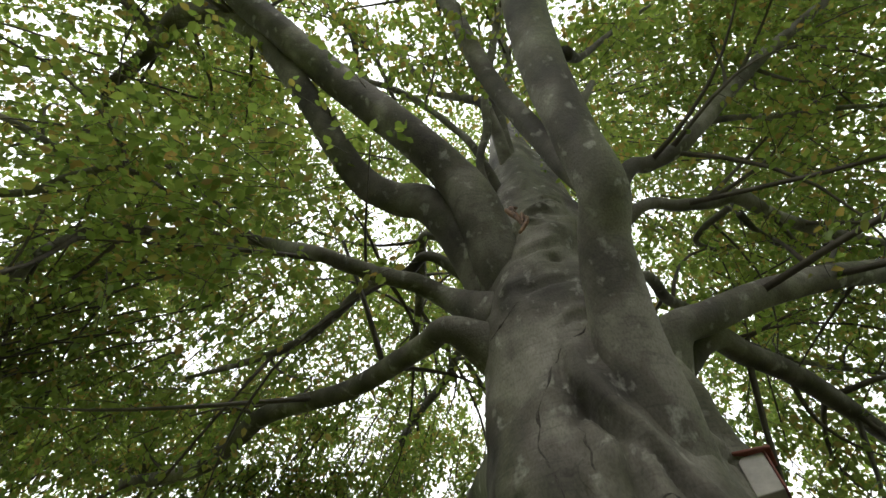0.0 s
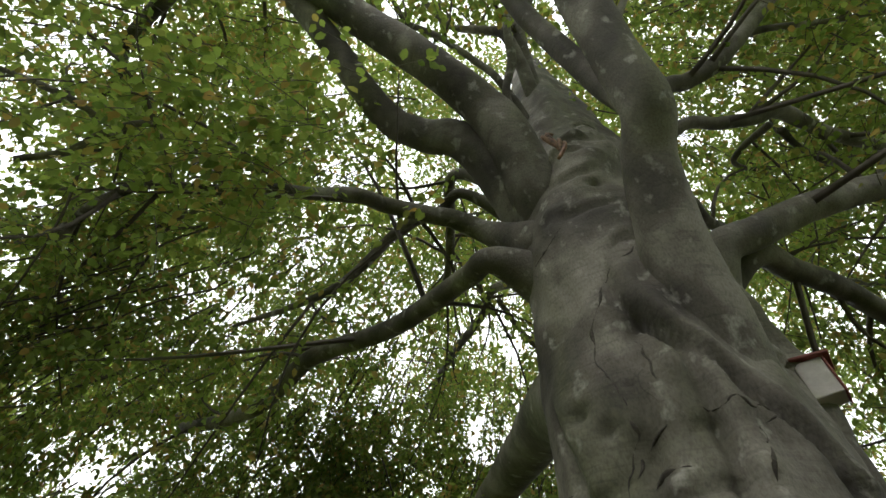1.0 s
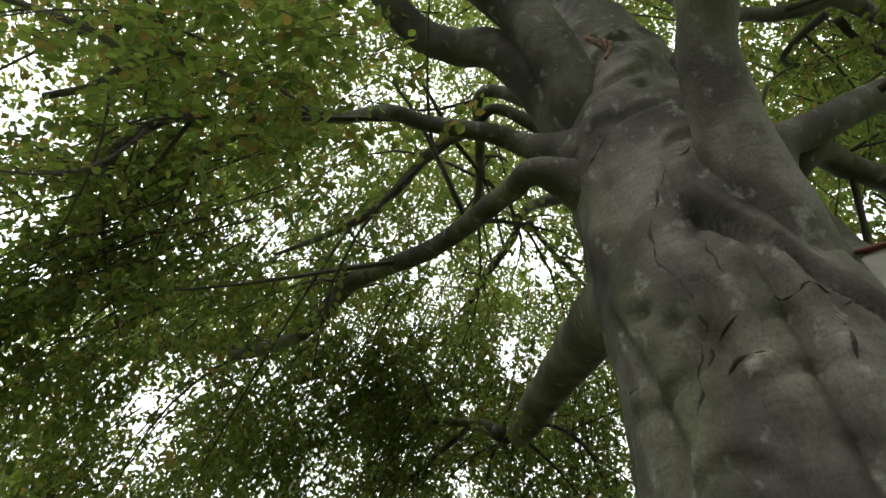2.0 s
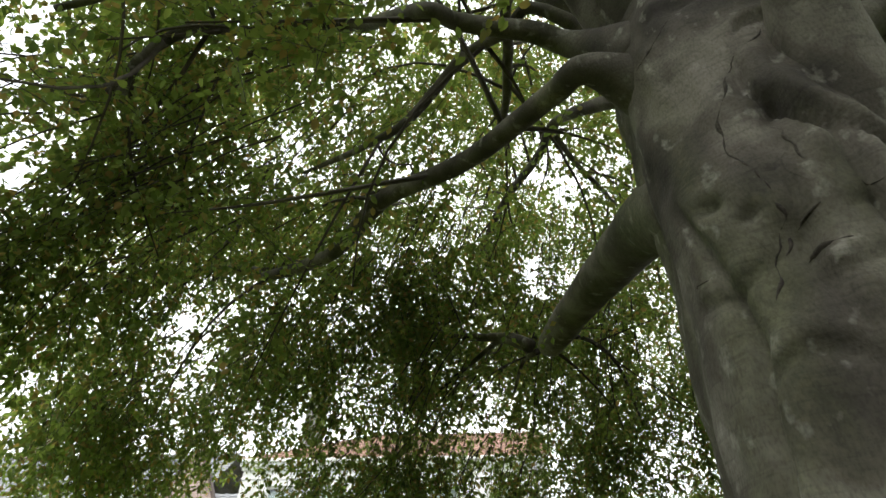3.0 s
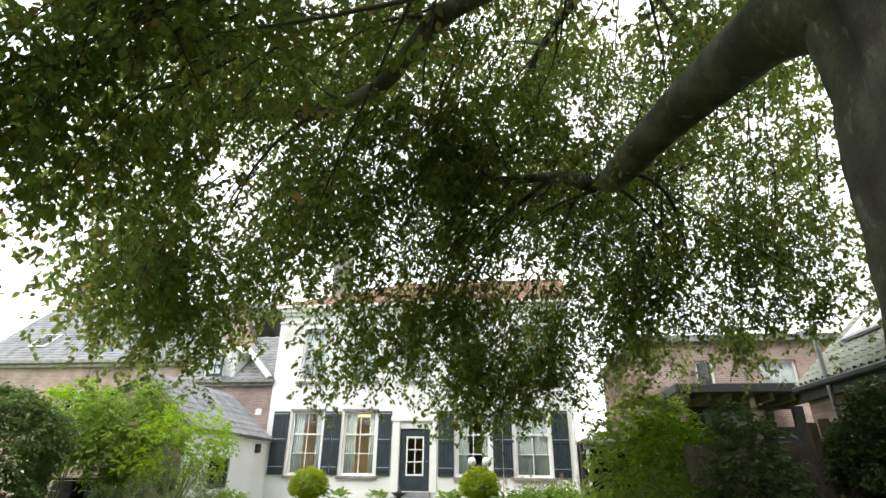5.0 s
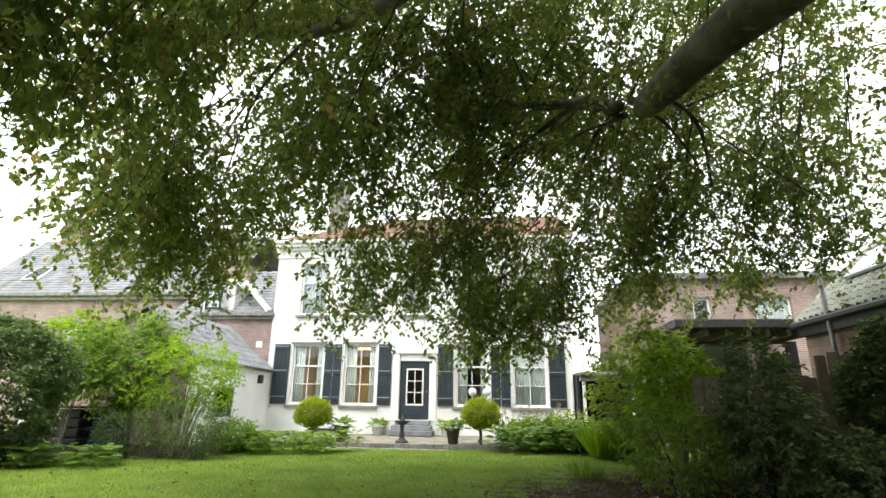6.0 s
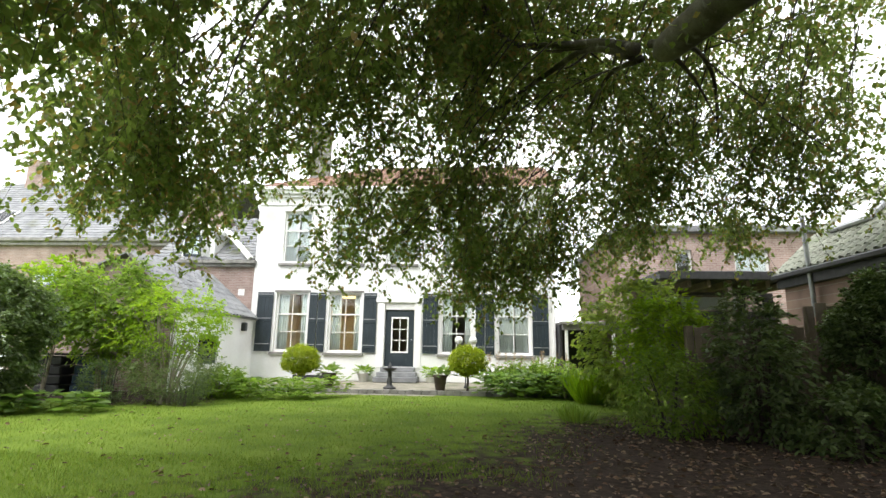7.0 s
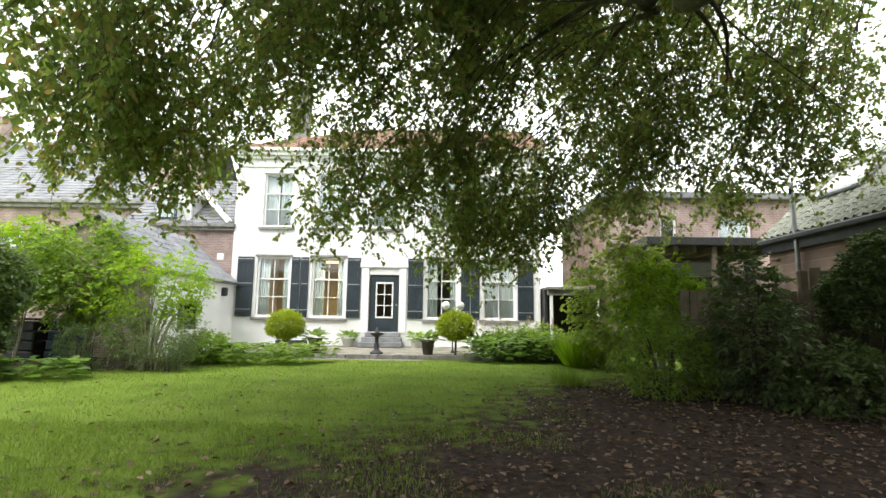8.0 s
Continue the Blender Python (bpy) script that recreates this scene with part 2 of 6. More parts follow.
GREY_METAL = mat("zinc_metal", (0.30, 0.31, 0.32), (0.48, 0.49, 0.50), 5, 0.45, 0.05, metal=0.6)
DARK_METAL = mat("dark_iron", (0.02, 0.021, 0.023), (0.05, 0.05, 0.05), 8, 0.55, 0.1)
FENCE_WOOD = mat("weathered_fence_wood", (0.11, 0.085, 0.066), (0.25, 0.20, 0.155), 3, 0.85, 0.3, stain=((0.07, 0.085, 0.04), 1.5, 0.58))
BLACK_PLASTIC = mat("black_plastic", (0.012, 0.012, 0.013), (0.028, 0.028, 0.03), 6, 0.5, 0.05)
BLUE_PLASTIC = mat("dark_blue_plastic", (0.015, 0.035, 0.07), (0.03, 0.06, 0.11), 6, 0.5, 0.05)
TERRACOTTA = mat("old_pot_clay", (0.06, 0.045, 0.04), (0.12, 0.09, 0.075), 6, 0.8, 0.15)
STEM = mat("shrub_stem", (0.16, 0.14, 0.10), (0.30, 0.27, 0.21), 8, 0.85, 0.2)
TWIG = mat("dark_twig", (0.05, 0.042, 0.033), (0.10, 0.085, 0.066), 8, 0.85, 0.1)
WARM_GLOW = lamp_mat("warm_lamp_shade", (1.0, 0.66, 0.26), 2.2)
GLOBE = mat("opal_glass_globe", (0.80, 0.80, 0.78), (0.86, 0.86, 0.85), 3, 0.15, 0.0)
RED_PAINT = mat("red_brown_paint", (0.13, 0.03, 0.022), (0.22, 0.06, 0.045), 10, 0.6, 0.1)
BOX_WOOD = mat("pale_plywood", (0.40, 0.37, 0.34), (0.58, 0.55, 0.51), 9, 0.75, 0.1)
CRACK = mat("dark_bark_crack", (0.022, 0.018, 0.014), (0.065, 0.054, 0.044), 30, 0.9, 0.4, 60)
WOUND = mat("raw_bark_wound", (0.02, 0.014, 0.01), (0.30, 0.17, 0.11), 18, 0.8, 0.4, 60)


# ---- mesh helpers ----
def part(name, bm, material, parent=None, label="", smooth=False):
    """Links a bmesh as one mesh object, under a thing or a part."""
    me = bpy.data.meshes.new(name)
    bm.to_mesh(me)
    bm.free()
    me.materials.append(material)
    if smooth:
        me.polygons.foreach_set("use_smooth", [True] * len(me.polygons))
    ob = new(name, me)
    ob.parent = parent
    if label:
        tagged(ob, label)
    return ob


def raw(name, verts, faces, material, parent=None, label="", smooth=False):
    """The same from arrays of vertices and faces."""
    me = bpy.data.meshes.new(name)
    me.from_pydata(verts, [], faces)
    me.materials.append(material)
    if smooth:
        me.polygons.foreach_set("use_smooth", [True] * len(me.polygons))
    ob = new(name, me)
    ob.parent = parent
    if label:
        tagged(ob, label)
    return ob


def thing(name, label, category, group="", kind="", at=(0, 0, 0)):
    ob = new(name)
    ob.matrix_world = Matrix.Translation(at)
    return tagged(ob, label, category, group, kind)


def box(bm, x0, x1, y0, y1, z0, z1, m=None, bevel=0.0):
    """Adds a block, slightly rounded, to a bmesh."""
    mm = Matrix.Translation(((x0 + x1) / 2, (y0 + y1) / 2, (z0 + z1) / 2)) @ Matrix.Diagonal((x1 - x0, y1 - y0, z1 - z0, 1))
    vs = bmesh.ops.create_cube(bm, size=1, matrix=(m @ mm) if m else mm)["verts"]
    if bevel:
        edges = list({e for v in vs for e in v.link_edges})
        bmesh.ops.bevel(bm, geom=edges, offset=bevel, segments=1, affect="EDGES")
    return bm


def block(name, x0, x1, y0, y1, z0, z1, material, parent=None, label="", bevel=0.006, m=None):
    return part(name, box(bmesh.new(), x0, x1, y0, y1, z0, z1, m, bevel), material, parent, label)


def lathe(bm, profile, at=(0, 0, 0), sides=20):
    """Adds a turned form from (radius, height) pairs."""
    rings = [[bm.verts.new((at[0] + r * math.cos(2 * math.pi * i / sides), at[1] + r * math.sin(2 * math.pi * i / sides), at[2] + h)) for i in range(sides)] for r, h in profile]
    for a, b in zip(rings, rings[1:]):
        for i in range(sides):
            bm.faces.new((a[i], a[(i + 1) % sides], b[(i + 1) % sides], b[i]))
    bm.faces.new(rings[0][::-1])
    bm.faces.new(rings[-1])
    return bm


def spline(pts, steps=6):
    """Catmull-Rom through rows of any width."""
    p = np.array(pts, float)
    p = np.vstack([2 * p[0] - p[1], p, 2 * p[-1] - p[-2]])
    out = []
    for i in range(1, len(p) - 2):
        for k in range(steps):
            t = k / steps
            out.append(0.5 * (2 * p[i] + (p[i + 1] - p[i - 1]) * t + (2 * p[i - 1] - 5 * p[i] + 4 * p[i + 1] - p[i + 2]) * t * t + (3 * p[i] - p[i - 1] - 3 * p[i + 1] + p[i + 2]) * t ** 3))
    out.append(p[-2])
    return np.array(out)


def tube(pts, sides=10, lump=0.0, seed=0):
    """Vertices and faces of a tapering, slightly lumpy round stem along rows of x, y, z, radius."""
    n = len(pts)
    c, r = pts[:, :3], np.maximum(pts[:, 3], 0.002)
    d = np.gradient(c, axis=0)
    d /= np.linalg.norm(d, axis=1)[:, None] + 1e-9
    side = np.cross(d[0], (0.3, 0.2, 0.9))
    side /= np.linalg.norm(side)
    verts = []
    for i in range(n):
        side = side - d[i] * (side @ d[i])
        side /= np.linalg.norm(side) + 1e-9
        other = np.cross(d[i], side)
        for k in range(sides):
            a = 2 * math.pi * k / sides
            w = math.cos(a) * side + math.sin(a) * other
            q = r[i]
            if lump:
                q *= 1 + lump * noise.noise(Vector(c[i] * 2.2 + w * 0.9 + seed)) + 0.5 * lump * noise.noise(Vector(c[i] * 6 + w * 1.5 + seed))
            verts.append(c[i] + w * q)
    faces = [(i * sides + k, i * sides + (k + 1) % sides, (i + 1) * sides + (k + 1) % sides, (i + 1) * sides + k) for i in range(n - 1) for k in range(sides)]
    faces.append(tuple(range(sides))[::-1])
    faces.append(tuple((n - 1) * sides + k for k in range(sides)))
    return verts, faces


def stems(name, lines, material, parent, sides=4, label=""):
    """Many thin stems joined into one mesh; lines: arrays of x, y, z, radius."""
    vs, fs = [], []
    for ln in lines:
        v, f = tube(ln, sides)
        k = len(vs)
        vs.extend(v)
        fs.extend([tuple(i + k for i in q) for q in f])
    return raw(name, [tuple(v) for v in vs], fs, material, parent, label, True)


RNG = np.random.default_rng(7)


def leaves(name, base, way, up, length, width, material, parent, label="", fold=0.12, far=False):
    """Ovate leaves, two quads each with a fold along the midrib; arrays of base, direction, face normal, size."""
    n = len(base)
    way = way / (np.linalg.norm(way, axis=1)[:, None] + 1e-9)
    side = np.cross(way, up)
    side /= np.linalg.norm(side, axis=1)[:, None] + 1e-9
    nor = np.cross(side, way)
    L, W = length[:, None], width[:, None]
    droop = -0.10 * L
    if far:
        # one bent blade of four corners is enough high in a crown
        v = np.stack([base, base + way * L * 0.45 + side * W * 0.56 + nor * W * fold, base + way * L + nor * droop, base + way * L * 0.45 - side * W * 0.56 + nor * W * fold], 1)
        return raw(name, v.reshape(-1, 3).tolist(), np.arange(n * 4).reshape(-1, 4).tolist(), material, parent, label)
    v = np.empty((n, 6, 3))
    v[:, 0] = base
    v[:, 1] = base + way * L * 0.32 + side * W * 0.5 + nor * W * fold
    v[:, 2] = base + way * L * 0.72 + side * W * 0.40 + nor * (W * fold + droop * 0.5)
    v[:, 3] = base + way * L + nor * droop
    v[:, 4] = base + way * L * 0.72 - side * W * 0.40 + nor * (W * fold + droop * 0.5)
    v[:, 5] = base + way * L * 0.32 - side * W * 0.5 + nor * W * fold
    idx = (np.arange(n) * 6)[:, None]
    f = np.concatenate([idx + np.array([0, 3, 2, 1]), idx + np.array([0, 5, 4, 3])], 1).reshape(-1)
    me = bpy.data.meshes.new(name)
    me.vertices.add(n * 6)
    me.vertices.foreach_set("co", v.reshape(-1))
    me.loops.add(n * 8)
    me.loops.foreach_set("vertex_index", f.astype(np.int32))
    me.polygons.add(n * 2)
    me.polygons.foreach_set("loop_start", np.arange(n * 2, dtype=np.int32) * 4)
    me.update(calc_edges=True)
    me.materials.append(material)
    ob = new(name, me)
    ob.parent = parent
    if label:
        tagged(ob, label)
    return ob


def unit(v):
    return v / (np.linalg.norm(v, axis=-1, keepdims=True) + 1e-9)


def ground_z(x, y):
    return 0.02 + 0.10 * min(1, max(0, (y - 9) / 8)) + 0.03 * noise.noise(Vector((x * 0.25, y * 0.25, 0)))

# ---- ground ----
def earth_at(x, y):
    """How bare the ground is: worn round the trunk, and the planting bed beside it."""
    under = 1.44 - math.hypot((x + 0.6) / 6.0, (y - 2.4) / 7.6)
    bed = 1.75 - math.hypot((x - 3.6) / 6.2, (y - 8.6) / 5.5) * 1.25
    left_bed = 1.3 - max(abs(x + 12.2) / 3.4, abs(y - 15.6) / 2.2)
    return max(0.0, min(1.0, max(under * 0.95, bed, left_bed)))


def build_ground():
    near_x = np.arange(-20, 10.01, 0.25)
    near_y = np.arange(-6, 24.01, 0.25)
    xs = np.concatenate([[-600, -300, -120, -60, -32], near_x, [24, 50, 120, 300, 600]])
    ys = np.concatenate([[-600, -300, -120, -60, -20], near_y, [34, 60, 120, 300, 600]])
    verts = [(x, y, ground_z(x, y) - 0.02 * (abs(x) > 100)) for y in ys for x in xs]
    w = len(xs)
    faces = [(j * w + i, j * w + i + 1, (j + 1) * w + i + 1, (j + 1) * w + i) for j in range(len(ys) - 1) for i in range(w - 1)]
    ob = raw("ground", verts, faces, GROUND, None, "mown green lawn worn to leaf-strewn earth under the tree", True)
    a = ob.data.attributes.new("earth", "FLOAT", "POINT")
    a.data.foreach_set("value", [earth_at(v[0], v[1]) for v in verts])
    tagged(ob, category="ground", kind="structure")


build_ground()

# ---- the beech ----
beech = thing("beech_tree", "huge old beech with smooth grey-green bark and spreading limbs", "tree")


def trunk_radius(z):
    return float(np.interp(z, [-0.3, 0, 0.4, 0.9, 1.5, 2.2, 3.0, 4.0, 4.8, 5.4, 6.2, 7.2, 9, 11, 13.5, 16],
                           [1.35, 1.18, 0.98, 0.84, 0.77, 0.72, 0.70, 0.69, 0.69, 0.66, 0.57, 0.48, 0.36, 0.20, 0.10, 0.03]))


def trunk_axis(z):
    x = float(np.interp(z, [0, 3, 5, 7, 10, 16], [0.02, 0.0, 0.0, 0.02, 0.0, -0.3]))
    y = float(np.interp(z, [0, 3, 5, 7, 10, 16], [3.78, 3.78, 3.76, 3.72, 3.85, 3.6]))
    return x, y


def build_trunk():
    sides, verts = 176, []
    zs = np.concatenate([np.arange(-0.3, 7.0, 0.033), np.arange(7.0, 16.01, 0.2)])
    # scars and swellings: angle in degrees, height, half-width in angle, half-height, depth in metres
    marks = [(-22, 3.3, 34, 0.7, 0.05), (-80, 3.35, 26, 0.95, 0.09), (-103, 4.98, 4.0, 0.05, -0.10), (-112, 4.72, 15, 0.05, 0.02), (-112, 4.64, 20, 0.02, -0.03), (-22, 4.52, 20, 0.16, 0.12),
             (-143, 3.06, 4.5, 0.05, -0.09), (-140, 3.10, 16, 0.26, 0.07), (-133, 2.92, 3, 0.03, -0.06), (-124, 2.75, 8, 0.10, -0.05),
             (-112, 3.50, 4, 0.11, -0.07), (-106, 3.15, 4, 0.10, 0.05), (-96, 5.35, 12, 0.16, 0.09), (-118, 5.55, 10, 0.13, 0.08),
             (-82, 5.62, 10, 0.12, 0.08), (-104, 5.85, 10, 0.10, 0.07), (-90, 6.05, 14, 0.12, 0.07), (-60, 2.2, 22, 0.30, 0.05), (-150, 1.55, 24, 0.30, 0.08),
             (-60, 3.55, 5, 0.10, -0.05), (-48, 2.9, 16, 0.28, 0.05), (-75, 4.2, 26, 0.35, 0.03), (-128, 4.3, 20, 0.4, 0.03)]
    # creases across the bark: start angle, end angle, height, sag, depth
    creases = [(-125, -85, 2.48, 0.10, 0.028), (-75, -35, 2.62, -0.10, 0.03), (-150, -116, 2.12, 0.16, 0.03), (-100, -40, 1.85, 0.12, 0.03), (-112, -84, 2.80, 0.05, 0.018), (-110, -78, 2.30, -0.04, 0.02), (-140, -122, 2.62, 0.05, 0.016), (-142, -118, 4.66, 0.03, 0.022),
               (-112, -86, 4.14, 0.08, 0.035), (-130, -95, 5.18, -0.08, 0.03), (-120, -92, 5.70, 0.09, 0.035), (-100, -70, 6.2, 0.08, 0.04), (-128, -100, 5.42, 0.06, 0.04), (-60, -20, 3.3, 0.08, 0.04), (-165, -135, 2.7, -0.1, 0.04)]
    # folds that run up the stem: height and angle along the way, depth
    folds = [([(1.2, -100), (2.3, -103), (2.9, -98), (3.3, -101), (3.7, -115), (4.05, -116)], 0.06), ([(1.4, -60), (2.2, -66), (2.7, -72), (3.1, -88), (3.5, -107), (3.9, -109)], 0.05),
             ([(1.9, -122), (2.2, -119), (2.6, -123), (3.0, -118), (3.25, -124)], 0.03), ([(0.4, -150), (1.5, -152), (2.4, -146), (2.9, -150), (3.3, -160)], 0.06), ([(1.6, -20), (2.6, -30), (3.6, -42), (4.3, -36)], 0.06)]
    for z in zs:
        ax, ay = trunk_axis(z)
        base = trunk_radius(z)
        low = max(0, 1 - z / 2.6)
        for i in range(sides):
            a = 2 * math.pi * i / sides - math.pi
            deg = math.degrees(a)
            r = base * (1 + 0.05 * math.cos(3 * a + 0.6) + (0.03 + 0.10 * low) * math.cos(5 * a + 1.1 + 0.15 * z) + 0.05 * low * math.cos(8 * a))
            p = Vector((math.cos(a) * 1.1, math.sin(a) * 1.1, z * 0.8))
            k = min(1, base / 0.5)
            r += k * (0.055 * noise.noise(p * 1.4) + 0.03 * noise.noise(p * 3.1) + 0.012 * noise.noise(p * 8))
            if z < 7:
                for ma, mz, wa, wz, depth in marks:
                    da = (deg - ma + 180) % 360 - 180
                    q = (da / wa) ** 2 + ((z - mz) / wz) ** 2
                    if q < 6:
                        r += depth * math.exp(-q)
                for a0, a1, cz, sag, depth in creases:
                    if a0 - 4 < deg < a1 + 4:
                        t = (deg - a0) / (a1 - a0)
                        line = cz + sag * math.sin(math.pi * t) + 0.03 * noise.noise(Vector((deg * 0.12, cz, 0)))
                        fade = max(0, min(1, 5 * t, 5 * (1 - t)))
                        d = (z - line) / 0.028
                        r += fade * depth * (-0.9 * math.exp(-d * d) + 0.8 * math.exp(-((z - line - 0.07) / 0.06) ** 2))
                for way, depth in folds:
                    if way[0][0] < z < way[-1][0]:
                        fa = float(np.interp(z, [w[0] for w in way], [w[1] for w in way])) + 3 * noise.noise(Vector((z * 3, depth * 90, 0)))
                        da = (deg - fa + 180) % 360 - 180
                        ends = min(1, (z - way[0][0]) * 4, (way[-1][0] - z) * 4)
                        r += ends * depth * (-math.exp(-(da / 2.3) ** 2) + 0.6 * math.exp(-((da - 7) / 5) ** 2))
            verts.append((ax + r * math.cos(a), ay + r * math.sin(a), z))
    n = len(zs)
    faces = [(j * sides + i, j * sides + (i + 1) % sides, (j + 1) * sides + (i + 1) % sides, (j + 1) * sides + i) for j in range(n - 1) for i in range(sides)]
    faces.append(tuple((n - 1) * sides + i for i in range(sides)))
    raw("trunk", verts, faces, BARK, beech, "smooth grey bark with folds, creases and scars", True)


build_trunk()
BOUGHS = []


def limb(pts, girth=0.76):
    """One limb along points of x, y, z, radius, with a swollen base where it leaves the stem."""
    line = spline(pts, 8 if pts[0][3] > 0.1 else 6)
    line[:, 3] *= girth
    big = line[:, 3].max() > 0.075
    if math.hypot(pts[0][0], pts[0][1] - 3.78) < 0.7:
        past = np.maximum(0, np.hypot(line[:, 0], line[:, 1] - 3.78) - 0.62)
        line[:, 3] *= 1 + 0.2 * np.exp(-past / 0.22)
    v, f = tube(line, 18 if big else 9, 0.07 if big else 0.12, len(BOUGHS))
    raw("limb", [tuple(q) for q in v], f, BARK, beech, "", True)
    BOUGHS.append(line)


limb([(-0.28, 3.75, 4.95, 0.270), (-0.71, 3.11, 5.80, 0.285), (-1.01, 2.87, 6.14, 0.253), (-1.53, 2.59, 6.53, 0.241), (-2.18, 2.36, 7.11, 0.230), (-2.89, 2.00, 7.63, 0.223), (-3.46, 1.74, 8.11, 0.214), (-4.30, 1.28, 8.87, 0.195), (-5.49, 0.62, 9.95, 0.152)])
limb([(-0.30, 3.82, 5.05, 0.250), (-1.04, 3.25, 5.97, 0.240), (-1.48, 3.23, 6.19, 0.209), (-1.85, 3.14, 6.40, 0.198), (-2.17, 2.85, 6.66, 0.178), (-2.63, 2.44, 7.20, 0.175), (-3.30, 2.03, 7.92, 0.181), (-3.87, 1.93, 8.25, 0.168), (-4.38, 2.00, 8.45, 0.167), (-4.74, 2.34, 8.56, 0.159)])
limb([(-4.74, 2.34, 8.56, 0.145), (-5.22, 2.69, 8.57, 0.111), (-5.54, 2.96, 8.55, 0.098), (-5.68, 3.29, 8.48, 0.084), (-6.03, 3.58, 8.52, 0.063), (-6.59, 4.14, 8.40, 0.040)])
limb([(-4.74, 2.34, 8.56, 0.137), (-5.03, 2.15, 8.78, 0.117), (-5.38, 1.90, 9.07, 0.104), (-5.94, 1.44, 9.59, 0.077)])
limb([(-0.45, 3.55, 4.75, 0.260), (-0.89, 3.72, 5.24, 0.137), (-1.19, 3.65, 5.35, 0.114), (-1.44, 3.59, 5.34, 0.103), (-1.80, 3.54, 5.41, 0.094), (-2.06, 3.38, 5.32, 0.081), (-2.81, 4.14, 6.68, 0.090), (-3.45, 4.24, 6.99, 0.081), (-4.24, 4.24, 6.96, 0.074), (-4.74, 4.06, 6.73, 0.084), (-5.16, 4.12, 6.38, 0.073), (-5.43, 4.29, 6.17, 0.078), (-6.09, 4.52, 6.13, 0.055)])
limb([(-5.30, 4.19, 6.20, 0.060), (-5.43, 4.36, 5.97, 0.070), (-5.67, 4.26, 6.11, 0.053), (-6.11, 4.20, 6.17, 0.036)])
limb([(-0.45, 3.65, 4.45, 0.250), (-0.90, 3.54, 4.61, 0.134), (-1.08, 3.81, 4.76, 0.121), (-1.34, 4.19, 4.92, 0.121), (-1.79, 4.80, 5.19, 0.125), (-2.31, 5.26, 5.42, 0.129), (-2.80, 5.63, 5.55, 0.136), (-3.21, 6.10, 5.57, 0.135), (-3.67, 6.63, 5.61, 0.128), (-4.30, 7.09, 5.75, 0.121), (-5.02, 7.55, 5.96, 0.106)])
limb([(-5.27, 8.71, 7.04, 0.130), (-6.01, 8.94, 7.16, 0.114), (-6.85, 9.01, 7.33, 0.096), (-7.80, 9.14, 7.24, 0.081), (-8.86, 9.12, 7.31, 0.066), (-10.35, 9.21, 6.92, 0.044)])
limb([(-0.20, 4.20, 5.70, 0.120), (-1.06, 3.94, 6.32, 0.072), (-1.36, 4.18, 6.36, 0.080), (-1.79, 4.39, 6.34, 0.075), (-2.09, 4.66, 6.22, 0.076), (-2.49, 4.93, 5.98, 0.068), (-2.98, 5.04, 5.74, 0.048), (-3.64, 5.25, 5.65, 0.024)])
limb([(0.10, 4.40, 5.60, 0.140), (-0.59, 5.99, 7.25, 0.088), (-0.75, 7.13, 7.84, 0.092), (-1.21, 8.65, 8.44, 0.095), (-1.56, 9.94, 8.77, 0.081), (-1.94, 11.42, 8.76, 0.056)])
limb([(-0.43, 7.10, 8.29, 0.075), (-0.06, 7.57, 8.09, 0.062), (0.31, 7.88, 7.83, 0.053), (0.63, 8.22, 7.67, 0.044)])
limb([(0.00, 4.30, 6.40, 0.130), (-1.16, 4.42, 7.73, 0.099), (-1.24, 5.26, 7.81, 0.098), (-1.29, 6.16, 7.77, 0.077), (-1.60, 7.29, 8.09, 0.047)])
limb([(0.26, 3.62, 1.90, 0.220), (0.23, 3.48, 2.70, 0.225), (0.18, 3.28, 3.35, 0.225), (0.11, 3.05, 3.90, 0.210), (0.03, 2.71, 4.49, 0.189), (0.02, 2.42, 4.74, 0.186), (-0.09, 2.23, 5.28, 0.190), (-0.22, 1.99, 5.89, 0.206), (-0.33, 1.70, 6.58, 0.223), (-0.42, 1.29, 7.52, 0.230), (-0.60, 0.70, 8.73, 0.197)], 0.9)
limb([(0.00, 2.48, 4.85, 0.110), (-0.13, 2.47, 5.42, 0.128), (-0.34, 2.37, 6.14, 0.130), (-0.56, 2.25, 6.72, 0.126), (-0.85, 1.96, 7.50, 0.134), (-1.13, 1.60, 8.34, 0.134), (-1.55, 1.10, 9.45, 0.104)])
limb([(-0.06, 1.81, 6.31, 0.098), (0.15, 1.86, 6.56, 0.046), (0.52, 1.71, 7.11, 0.034), (1.08, 1.47, 7.79, 0.021)])
limb([(-0.05, 2.23, 5.70, 0.068), (0.09, 2.13, 6.00, 0.057), (0.23, 2.03, 6.31, 0.035)])
limb([(-0.25, 3.70, 6.20, 0.060), (-0.61, 3.23, 7.16, 0.058), (-0.53, 2.95, 7.77, 0.069), (-0.56, 2.69, 8.36, 0.066), (-0.46, 2.27, 9.25, 0.079), (-0.32, 1.76, 10.31, 0.069)])
limb([(-0.10, 3.80, 6.60, 0.070), (-0.63, 3.22, 7.70, 0.063), (-0.95, 3.10, 8.28, 0.059), (-1.43, 2.91, 8.73, 0.058), (-1.87, 2.84, 9.13, 0.057), (-2.33, 2.78, 9.49, 0.059), (-2.63, 2.32, 10.34, 0.054), (-3.27, 1.95, 11.28, 0.043)])
limb([(-1.80, 3.07, 9.28, 0.042), (-2.22, 2.57, 9.96, 0.039), (-2.76, 2.27, 10.53, 0.032)])
